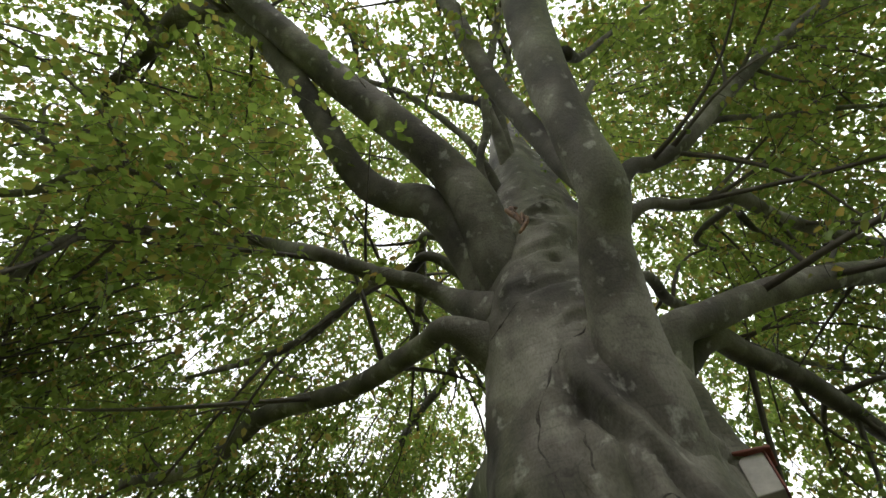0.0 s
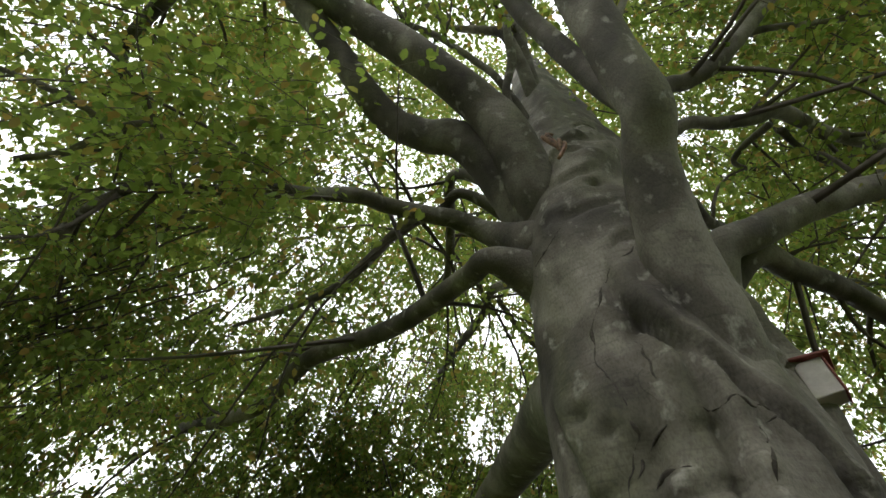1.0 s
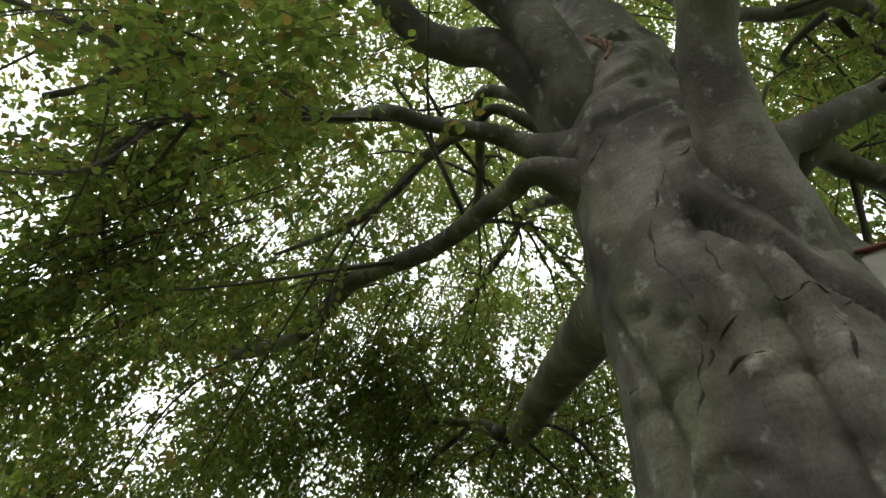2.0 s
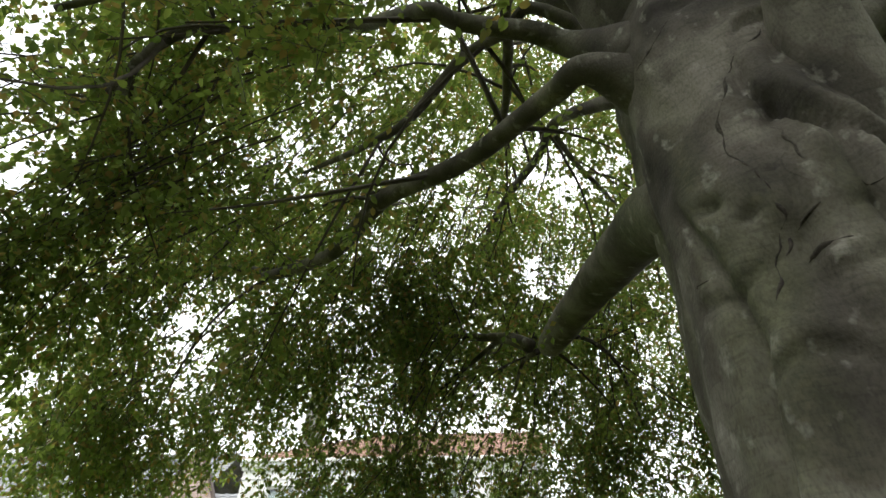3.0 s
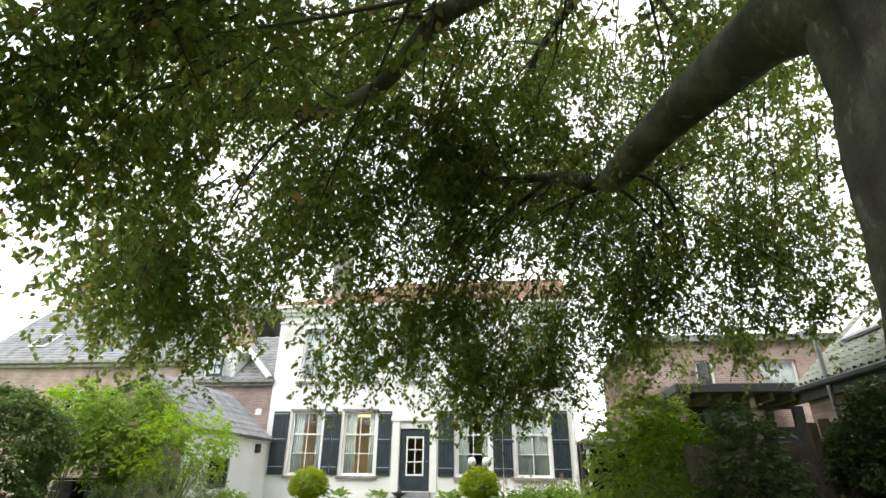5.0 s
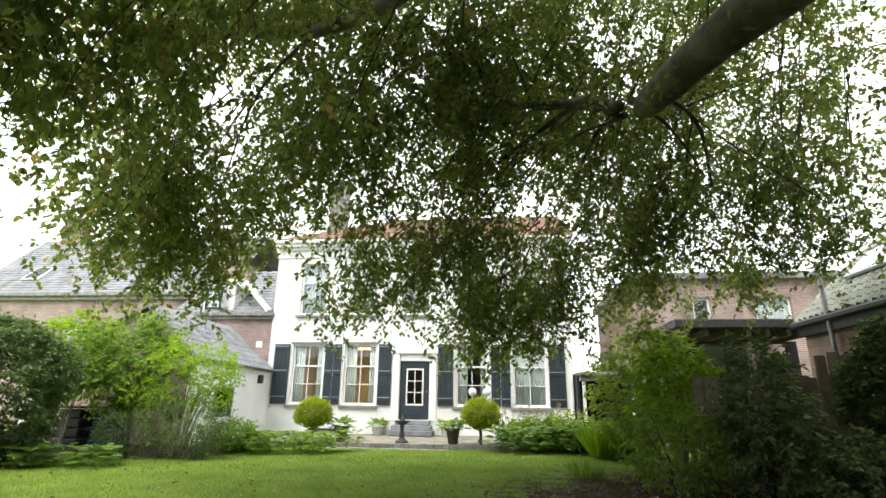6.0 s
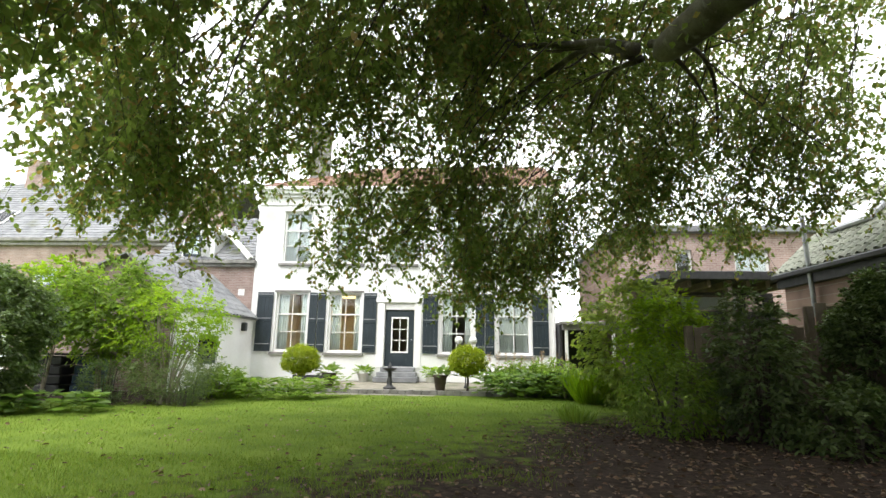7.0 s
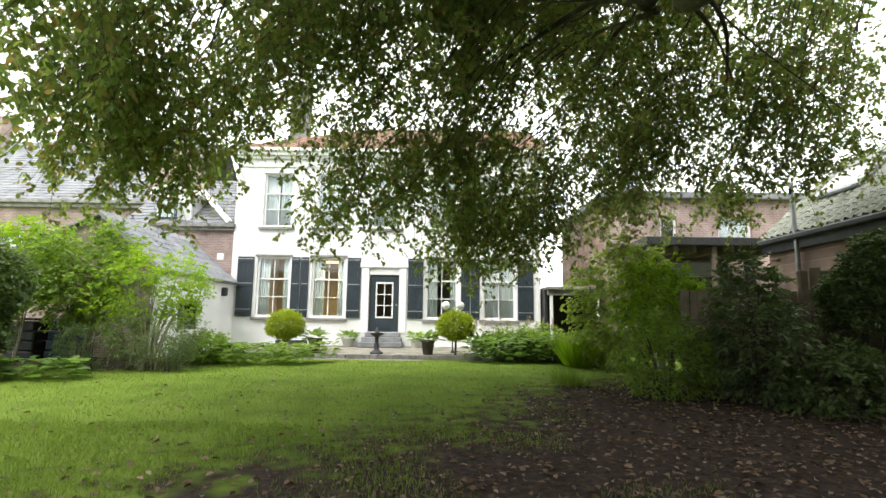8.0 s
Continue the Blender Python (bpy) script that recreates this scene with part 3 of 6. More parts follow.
limb([(0.00, 3.90, 7.20, 0.100), (-0.45, 3.01, 8.79, 0.094), (-0.80, 2.97, 9.34, 0.084), (-1.33, 3.02, 9.94, 0.063), (-1.98, 2.64, 11.00, 0.058), (-2.68, 2.60, 11.73, 0.047)])
limb([(0.00, 3.90, 7.40, 0.130), (-0.31, 3.00, 9.09, 0.106), (-0.12, 2.60, 9.98, 0.097), (-0.27, 2.17, 11.07, 0.086), (-0.46, 1.55, 12.34, 0.063)])
limb([(0.55, 3.60, 4.30, 0.260), (0.68, 3.36, 4.52, 0.169), (0.96, 3.32, 4.66, 0.158), (1.33, 3.27, 4.86, 0.151), (1.79, 3.25, 5.08, 0.149), (2.33, 3.27, 5.32, 0.148), (3.03, 3.36, 5.64, 0.144), (4.03, 3.42, 6.10, 0.123), (5.67, 3.48, 6.72, 0.075)])
limb([(0.60, 3.80, 4.35, 0.200), (1.05, 3.55, 4.71, 0.138), (1.48, 3.76, 4.81, 0.127), (2.02, 4.02, 4.92, 0.125), (2.62, 4.38, 5.01, 0.117), (3.44, 4.92, 5.15, 0.105), (4.34, 5.53, 5.29, 0.084), (5.68, 6.41, 5.44, 0.053)])
limb([(0.30, 3.70, 5.60, 0.130), (0.72, 3.02, 5.83, 0.076), (1.20, 3.05, 6.07, 0.080), (1.64, 3.09, 6.30, 0.084), (1.97, 3.08, 6.48, 0.104), (2.63, 3.37, 6.68, 0.092), (3.43, 3.61, 6.89, 0.087), (4.40, 3.85, 7.19, 0.076), (5.80, 4.11, 7.57, 0.052)])
limb([(1.97, 3.24, 6.54, 0.053), (1.87, 3.57, 6.70, 0.050), (1.92, 3.81, 6.80, 0.039), (2.40, 3.99, 6.93, 0.027)])
limb([(2.11, 3.31, 6.55, 0.054), (2.42, 3.53, 6.63, 0.046), (2.97, 3.78, 6.77, 0.042), (3.79, 3.92, 7.14, 0.038), (4.87, 4.19, 7.59, 0.030)])
limb([(0.25, 3.40, 5.30, 0.160), (0.66, 2.82, 6.17, 0.106), (0.96, 2.77, 6.40, 0.105), (1.30, 2.67, 6.63, 0.108), (1.68, 2.48, 7.07, 0.120), (2.20, 2.21, 7.66, 0.103), (2.80, 1.90, 8.29, 0.096), (3.58, 1.54, 9.03, 0.088), (4.52, 1.05, 9.86, 0.063)])
limb([(1.64, 2.53, 7.08, 0.054), (2.12, 2.49, 7.30, 0.047), (2.94, 2.49, 7.63, 0.043), (3.83, 2.44, 8.01, 0.041), (4.88, 2.45, 8.46, 0.029)])
limb([(0.35, 3.90, 5.30, 0.120), (0.80, 3.53, 5.53, 0.066), (1.17, 3.84, 5.66, 0.070), (1.59, 4.13, 5.89, 0.069), (2.38, 4.69, 6.22, 0.057), (3.60, 5.26, 6.58, 0.049), (5.27, 5.78, 7.07, 0.039)])
limb([(-3.75, 3.61, 6.56, 0.030), (-4.30, 3.25, 6.52, 0.041), (-4.72, 3.29, 6.34, 0.056), (-5.03, 3.40, 6.18, 0.055), (-5.54, 3.45, 6.11, 0.044)])
limb([(-4.79, 3.18, 6.47, 0.051), (-5.09, 3.00, 6.57, 0.051), (-5.53, 2.83, 6.67, 0.046), (-6.04, 2.70, 6.80, 0.029)])
limb([(-3.68, 4.90, 7.61, 0.035), (-4.41, 4.80, 7.57, 0.046), (-5.18, 5.00, 7.22, 0.059), (-5.51, 5.20, 6.96, 0.051), (-6.08, 5.41, 6.75, 0.050), (-6.85, 5.73, 6.68, 0.036)])
limb([(-5.26, 7.15, 8.09, 0.058), (-5.88, 7.89, 7.77, 0.071), (-6.62, 8.54, 7.16, 0.062), (-7.32, 8.76, 6.97, 0.063), (-8.35, 8.95, 6.77, 0.053), (-10.00, 8.93, 6.70, 0.037)])
limb([(-0.30, 3.85, 3.60, 0.300), (-0.42, 4.50, 4.00, 0.260), (-0.48, 5.40, 4.33, 0.245), (-0.62, 6.40, 4.58, 0.225), (-0.86, 7.50, 4.68, 0.190), (-0.92, 7.75, 4.70, 0.110)], 0.9)
limb([(-1.10, 8.01, 4.93, 0.108), (-1.37, 8.53, 5.36, 0.079), (-1.93, 9.11, 5.71, 0.065), (-2.52, 9.61, 6.11, 0.056), (-2.89, 9.79, 6.91, 0.044)])
limb([(-1.11, 8.13, 4.93, 0.095), (-1.49, 8.76, 5.42, 0.065), (-1.89, 9.65, 5.58, 0.055), (-2.62, 10.65, 5.49, 0.041)])
limb([(-1.00, 8.13, 4.88, 0.066), (-1.17, 8.87, 5.10, 0.041), (-1.30, 9.66, 4.96, 0.031)])
limb([(-0.94, 7.94, 4.96, 0.071), (-0.31, 8.33, 5.18, 0.045), (0.24, 8.91, 5.06, 0.036), (0.63, 9.71, 4.54, 0.026)])
limb([(-3.70, 10.17, 7.80, 0.048), (-2.92, 10.53, 8.18, 0.062), (-1.85, 11.41, 7.74, 0.076), (-0.97, 11.68, 7.64, 0.064), (-0.03, 11.86, 7.95, 0.046)])
# ---- beech foliage: drooping sprays on thin twigs ----
# rim of the crown by bearing round the trunk (degrees): reach and lowest leaf
RIM = [(-180, 9.0, 3.2), (-90, 8.5, 2.8), (-45, 9.0, 3.6), (0, 9.0, 4.0), (30, 9.0, 4.0), (51, 9.0, 4.6), (57, 9.0, 6.0), (61, 9.3, 4.4), (64, 9.8, 3.1), (70, 10.4, 3.0), (76, 10.7, 2.8), (82, 11.0, 2.65), (88, 11.1, 2.6), (93, 10.8, 2.35), (97, 10.5, 2.1),
       (101, 10.4, 1.7), (105, 10.2, 1.5), (110, 9.9, 1.65), (117, 9.5, 2.0), (121, 9.5, 1.8), (125, 9.8, 2.2), (127, 10.1, 3.6), (131, 10.5, 4.1), (134, 10.7, 3.2), (138, 10.8, 2.8), (143, 10.7, 2.2), (147, 10.2, 2.6), (152, 9.2, 2.95), (156, 8.4, 3.1), (162, 7.6, 3.0), (168, 7.4, 3.1), (180, 9.0, 3.2)]


def rim(bearing):
    return np.interp(bearing, [r[0] for r in RIM], [r[1] for r in RIM]), np.interp(bearing, [r[0] for r in RIM], [r[2] for r in RIM])


def clump(p, scale, seed):
    return np.array([noise.noise(Vector(q * scale) + Vector((seed, 0, 0))) for q in p])


class Foliage:
    """Gathers leaf positions along twigs, then makes one mesh of leaves and one of twigs."""

    def __init__(self):
        self.base, self.way, self.up, self.size, self.twigs = [], [], [], [], []

    def spray(self, start, heading, length, count, size, sag=0.35, twig=0.004):
        """A flat spray: a twig that sags towards its tip, with leaves to both sides."""
        heading = heading / (np.linalg.norm(heading) + 1e-9)
        t = np.linspace(0, 1, 5)
        c = start + np.outer(t * length, heading) - np.outer(sag * length * t ** 2, (0, 0, 1))
        if twig:
            self.twigs.append(np.column_stack([c, np.interp(t, [0, 1], [twig, twig * 0.4])]))
        s = RNG.uniform(0.08, 1.0, count)
        p = np.column_stack([np.interp(s, t, c[:, k]) for k in range(3)])
        ahead = heading - np.outer(2 * sag * s, (0, 0, 1))
        side = np.cross(heading, (0, 0, 1))
        side /= np.linalg.norm(side) + 1e-9
        sign = RNG.choice([-1, 1], count)[:, None]
        way = unit(ahead) * 0.7 + side * sign * RNG.uniform(0.4, 1.1, (count, 1)) + RNG.normal(0, 0.28, (count, 3))
        way[:, 2] -= 0.25
        p = p + side * sign * RNG.uniform(0, 0.10, (count, 1)) * length + RNG.normal(0, 0.02, (count, 3))
        up = np.array((0, 0, 1.0)) + RNG.normal(0, 0.42, (count, 3))
        self.base.append(p)
        self.way.append(way)
        self.up.append(up)
        self.size.append(RNG.uniform(0.75, 1.15, count) * size)

    def build(self, parent, leaf_material, twig_material, name="foliage", ratio=0.62, label="", far=False):
        b, w, u, s = (np.concatenate(q) for q in (self.base, self.way, self.up, self.size))
        tagged(leaves(name, b, w, u, s, s * ratio, leaf_material, parent, label, far=far), kind="stuff")
        if self.twigs:
            tagged(stems("twig_work", self.twigs, twig_material, parent, 3), kind="stuff")


def build_crown():
    fol = Foliage()
    # hanging tassels in bunches: a rim tier, and higher tiers behind it
    def bunch(bx, by, tip, a, tassels, drop):
        hub = np.array((bx, by, tip + drop))
        back = np.array((math.cos(a), math.sin(a), 0.0))
        root = hub - back * RNG.uniform(1.2, 2.4) + np.array((0, 0, RNG.uniform(0.5, 1.3)))
        if RNG.random() < 0.5:
            fol.twigs.append(spline([(*root, 0.015), (*(root * 0.5 + hub * 0.5 + np.array((0, 0, 0.3))), 0.011), (*hub, 0.008), (*(hub + back * 0.15 - np.array((0, 0, 0.6))), 0.004)], 5))
        for _ in range(tassels):
            q = hub + RNG.normal(0, 1, 3) * (0.36, 0.36, 0.26)
            b = RNG.uniform(0, 2 * math.pi)
            length = drop * RNG.uniform(0.55, 0.95)
            way = unit(np.array((0.4 * math.cos(b) + 0.3 * math.cos(a), 0.4 * math.sin(b) + 0.3 * math.sin(a), -0.75)))
            # a tassel is a chain of short sprays set alternately along a hanging twig
            steps = max(3, int(length / 0.19))
            fol.twigs.append(np.column_stack([q + np.outer(np.linspace(0, length, 4), way), [0.005, 0.004, 0.003, 0.002]]))
            for i in range(steps):
                at = q + way * length * i / steps
                turn = b + 2.4 * i + RNG.normal(0, 0.5)
                fol.spray(at, np.array((math.cos(turn), math.sin(turn), RNG.uniform(-0.85, -0.2))), RNG.uniform(0.16, 0.32), 8, 0.094, 0.45, 0)

    for _ in range(1080):
        bearing = RNG.uniform(61.5, 178) if RNG.random() < 0.80 else RNG.uniform(-180, 55)
        reach, low = rim(bearing)
        r0 = reach * (1 - abs(RNG.normal(0, 0.13))) + RNG.normal(0, 0.12)
        a = math.radians(bearing)
        bx, by = r0 * math.cos(a), 3.75 + r0 * math.sin(a)
        if noise.noise(Vector((bx * 0.85, by * 0.85, 3.1))) < -0.04 or ((bearing > 132 and RNG.random() < (0.22 if bearing < 149 else 0.5)) or (55 < bearing < 94 and RNG.random() < (0.5 if bearing < 74 else 0.28)) or (94 <= bearing < 120 and RNG.random() < 0.18) or (120 <= bearing < 132 and RNG.random() < 0.25)):
            continue
        bunch(bx, by, low + (reach - r0) * 0.45 + RNG.exponential(0.40) + 0.25 * noise.noise(Vector((bx, by, 9))), a, int(RNG.integers(3, 7)), RNG.uniform(0.9, 1.8))
    for _ in range(760):
        bearing = RNG.uniform(60, 172)
        reach, low = rim(bearing)
        lift = RNG.uniform(1.6, 5.0)
        r0 = reach * RNG.uniform(0.72, 0.98) * (1 - 0.03 * lift)
        a = math.radians(bearing)
        bx, by = r0 * math.cos(a), 3.75 + r0 * math.sin(a)
        if noise.noise(Vector((bx * 0.7, by * 0.7, lift * 0.7 + 5.0))) < 0.06 or (bearing > 132 and RNG.random() < (0.35 if bearing < 148 else 0.8)) or (bearing < 84 and RNG.random() < 0.5):
            continue
        bunch(bx, by, 2.6 + lift, a, int(RNG.integers(4, 8)), RNG.uniform(0.9, 1.5))
    # inner tier below the roof
    for _ in range(430):
        a = math.radians(RNG.uniform(62, 160))
        r0 = RNG.uniform(3.6, 7.8)
        bx, by, tip = r0 * math.cos(a), 3.75 + r0 * math.sin(a), RNG.uniform(6.2, 9.6)
        if (r0 > 6.2 or not 84 < math.degrees(a) < 130) and noise.noise(Vector((bx * 0.7, by * 0.7, tip * 0.7))) > 0.02:
            bunch(bx, by, tip, a, int(RNG.integers(3, 7)), RNG.uniform(0.8, 1.3))
    for _ in range(9):
        bunch(-6.9 + RNG.normal(0, 0.6), 5.9 + RNG.normal(0, 0.6), 2.75 + RNG.exponential(0.9), math.radians(161), int(RNG.integers(3, 6)), RNG.uniform(0.8, 1.3))
    # outer sprays high over the path and on the far side
    for cx, cy, cz, n in ((-6.8, 2.5, 8.6, 60), (4.0, 2.3, 8.4, 90), (3.9, 7.0, 6.0, 40), (2.6, 2.3, 10.0, 70), (5.4, 5.0, 7.6, 60), (-4.2, 6.1, 7.6, 12)):
        for _ in range(n):
            p = np.array((cx, cy, cz)) + RNG.normal(0, 1, 3) * (1.5, 1.3, 0.9)
            bunch(p[0], p[1], p[2], math.atan2(p[1] - 3.75, p[0]), int(RNG.integers(3, 6)), RNG.uniform(0.7, 1.1))
    # the roof of leaves
    roof = Foliage()
    made = 0
    while made < 17000:
        v = unit(RNG.normal(0, 1, 3))
        v[2] = abs(v[2])
        bearing = math.degrees(math.atan2(v[1], v[0]))
        if not (45 < bearing < 175) and RNG.random() < (0.25 if -130 < bearing < -50 else 0.0):
            continue
        if 42 < bearing < 62 and v[2] < 0.8 and RNG.random() < 0.85:
            continue
        reach, low = rim(bearing)
        low = min(low, 3.2)
        if v[2] < 0.22 and RNG.random() < 0.45:
            continue
        k = 1 - abs(RNG.normal(0, 0.20))
        p = np.array((v[0] * reach * k, 3.75 + v[1] * reach * k, low + 1.9 + (13.2 - low) * v[2] * k))
        if noise.noise(Vector(p * 0.5)) + 1.1 * noise.noise(Vector(p * 1.25)) < 0.15:
            continue
        if math.hypot(p[0] + 2.0, p[1] - 2.4) < 2.1 and RNG.random() < 0.84:
            continue
        out = np.array((v[0], v[1], RNG.uniform(-0.3, 0.25))) + RNG.normal(0, 0.5, 3)
        roof.spray(p, out, RNG.uniform(0.5, 0.95), 18, 0.092, 0.3, 0.005 if made % 3 == 0 else 0)
        made += 1
    # side branches off the limbs, arching out and drooping, each set with sprays
    for line in BOUGHS:
        thin = line[line[:, 3] < 0.17]
        if len(thin) < 4:
            continue
        span = np.linalg.norm(np.diff(thin[:, :3], axis=0), axis=1).sum()
        for _ in range(int(span * 1.6) + 1):
            i = int(RNG.integers(len(thin) // 4, len(thin) - 1))
            q, ahead = thin[i], unit(thin[min(i + 1, len(thin) - 1), :3] - thin[i - 1, :3])
            out = unit(ahead * 0.8 + RNG.normal(0, 0.6, 3) + np.array((0, 0, 0.25)))
            reach = RNG.uniform(1.0, 3.0)
            t = np.linspace(0, 1, 7)
            bow = unit(RNG.normal(0, 1, 3))
            c = q[:3] + np.outer(t * reach, out) + np.outer(0.16 * reach * np.sin(t * 3.0), bow) - np.outer(0.22 * reach * t ** 2, (0, 0, 1))
            if not np.any((c[:, 0] > -1.1) & (c[:, 0] < 0.9) & (c[:, 1] < 4.2) & (c[:, 2] < 8.5)):
                fol.twigs.append(np.column_stack([c, np.interp(t, [0, 1], [min(0.034, q[3] * 0.5), 0.007])]))
            for _ in range(int(reach * 3.2)):
                w = RNG.uniform(0.3, 1.0)
                at = np.array([np.interp(w, t, c[:, k]) for k in range(3)])
                b = RNG.uniform(0, 2 * math.pi)
                if at[0] > -1.9 and at[1] < 4.6 and at[2] < 6.6 and at[0] < 1.6:
                    continue
                fol.spray(at, np.array((math.cos(b), math.sin(b), RNG.uniform(-0.2, 0.3))) + out * 0.5, RNG.uniform(0.5, 0.9), 16, 0.09, 0.3, 0.005)
    # the low spray that hangs out towards the path
    for _ in range(120):
        p = np.array((-2.75, 2.85, 4.95)) + RNG.normal(0, 1, 3) * (0.62, 0.45, 0.26)
        fol.spray(p, np.array((-0.6, -0.3, 0.0)) + RNG.normal(0, 0.5, 3), RNG.uniform(0.35, 0.6), 13, 0.085, 0.3, 0.004)
    fol.build(beech, BEECH, TWIG, "crown", 0.62, "dense green beech leaves turning bronze in places")
    roof.build(beech, BEECH, TWIG, "upper_crown", 0.66, "green beech leaves against the sky", True)


build_crown()

# torn bark where a limb was lost
WX, WY, WZ = -0.45, 2.87, 5.11
for k in range(5):
    a_ = 0.6 * k
    v, f = tube(spline([(WX + 0.05 * math.sin(a_), WY, WZ - 0.16 + 0.05 * k, 0.012), (WX + 0.07 * math.cos(a_ * 1.7), WY - 0.035, WZ + 0.04 * k, 0.018), (WX + 0.06 * math.sin(a_ * 2.3 + 1), WY - 0.01, WZ + 0.12 + 0.03 * k, 0.010)], 5), 7, 0.4, k)
    raw("torn_bark", [tuple(q) for q in v], f, WOUND, beech, "raw torn bark strip", True)

# dark cracks and seams in the bark: x and height along the face of the trunk
CRACKS = [
    [(-0.10, 4.14), (-0.27, 3.96), (-0.39, 3.74), (-0.46, 3.50), (-0.48, 3.30), (-0.45, 3.12), (-0.42, 2.98), (-0.42, 2.84), (-0.48, 2.67), (-0.54, 2.51)],
    [(-0.29, 3.40), (-0.27, 3.24), (-0.28, 3.02)],
    [(-0.30, 2.87), (-0.40, 2.79), (-0.46, 2.67)],
    [(-0.43, 2.63), (-0.35, 2.67), (-0.25, 2.66)],
    [(-0.20, 2.91), (-0.08, 2.92), (0.02, 2.90), (0.12, 2.89)],
    [(0.13, 2.89), (0.02, 2.78), (-0.03, 2.67), (-0.06, 2.52)],
    [(-0.83, 4.35), (-0.68, 4.38), (-0.55, 4.42), (-0.42, 4.64)],
    [(-0.86, 2.95), (-0.79, 2.90), (-0.72, 2.77), (-0.65, 2.74)]]
trunk_mesh = [c for c in beech.children if c.name.startswith("trunk")][0].data
skin = BVHTree.FromPolygons([tuple(v.co) for v in trunk_mesh.vertices], [tuple(p.vertices) for p in trunk_mesh.polygons])
for k, line in enumerate(CRACKS):
    t_ = np.linspace(0, len(line) - 1, len(line) * 7)
    rows = []
    for u in t_:
        x = np.interp(u, range(len(line)), [q[0] for q in line]) + 0.035 * noise.noise(Vector((u * 1.7, k * 5.0, 0)))
        z = np.interp(u, range(len(line)), [q[1] for q in line]) + 0.035 * noise.noise(Vector((u * 1.7, k * 5.0, 7)))
        hit = skin.ray_cast(Vector((x, 1.6, z)), Vector((0, 1, 0)))[0]
        if hit is not None:
            r_ = (0.003 + 0.019 * max(0.0, 0.12 + noise.noise(Vector((u * 1.9, k, 3))))) * min(1, 0.35 + 1.5 * min(u, t_[-1] - u))
            rows.append((hit.x, hit.y + 0.003, hit.z, max(r_, 0.002)))
    if len(rows) > 4:
        v, f = tube(np.array(rows), 6)
        raw("bark_crack", [tuple(q) for q in v], f, CRACK, beech, "dark crack in the bark", True)

# nest box on the trunk
nest_box = thing("nest_box", "pale wooden nest box with a red-brown roof fixed to the trunk", "nest box", at=(0.675, 3.34, 3.31))
nest_box.rotation_euler = (0, 0, radians(-35))
nest_box.scale = (0.74, 0.74, 0.74)
block("body", -0.09, 0.09, -0.08, 0.08, -0.16, 0.14, BOX_WOOD, nest_box)
block("roof", -0.12, 0.13, -0.12, 0.11, 0.14, 0.165, RED_PAINT, nest_box, "red-brown painted roof", m=pose(0, 0, 0, 0, 8, 0))
block("side_panel", 0.092, 0.108, -0.09, 0.09, -0.17, 0.14, RED_PAINT, nest_box, "red-brown painted side")

# ---- buildings: helpers ----
FRONT = 21.675


def wall_bm(bm, x0, x1, z0, z1, y0, y1, openings):
    """A wall slab along x with openings (x0, x1, z0, z1) that go right through."""
    xs = sorted({x0, x1, *(v for o in openings for v in o[:2])})
    zs = sorted({z0, z1, *(v for o in openings for v in o[2:])})
    for a, b in zip(xs, xs[1:]):
        run = None
        for c, d in zip(zs, zs[1:]):
            hole = any(o[0] <= (a + b) / 2 <= o[1] and o[2] <= (c + d) / 2 <= o[3] for o in openings)
            if hole:
                if run:
                    box(bm, a, b, y0, y1, *run)
                run = None
            else:
                run = (run[0], d) if run else (c, d)
        if run:
            box(bm, a, b, y0, y1, *run)
    bmesh.ops.remove_doubles(bm, verts=bm.verts, dist=0.001)
    return bm


def curtain(x0, x1, y, z0, z1, parent, folds=5, label="white net curtain"):
    n = folds * 8
    vs, fs = [], []
    for i in range(n + 1):
        x = x0 + (x1 - x0) * i / n
        w = 0.03 * math.sin(2 * math.pi * i / 8) + 0.012 * math.sin(i * 1.7)
        vs += [(x, y + w * 0.7, z1), (x + 0.01 * math.sin(i), y + w, (z0 + z1) / 2), (x + 0.012 * math.sin(i * 0.7), y + w * 1.2, z0)]
    for i in range(n):
        a = i * 3
        fs += [(a, a + 3, a + 4, a + 1), (a + 1, a + 4, a + 5, a + 2)]
    ob = raw("curtain", vs, fs, CURTAIN, parent, label, True)
    md = ob.modifiers.new("cloth", "SOLIDIFY")
    md.thickness = 0.004
    return ob


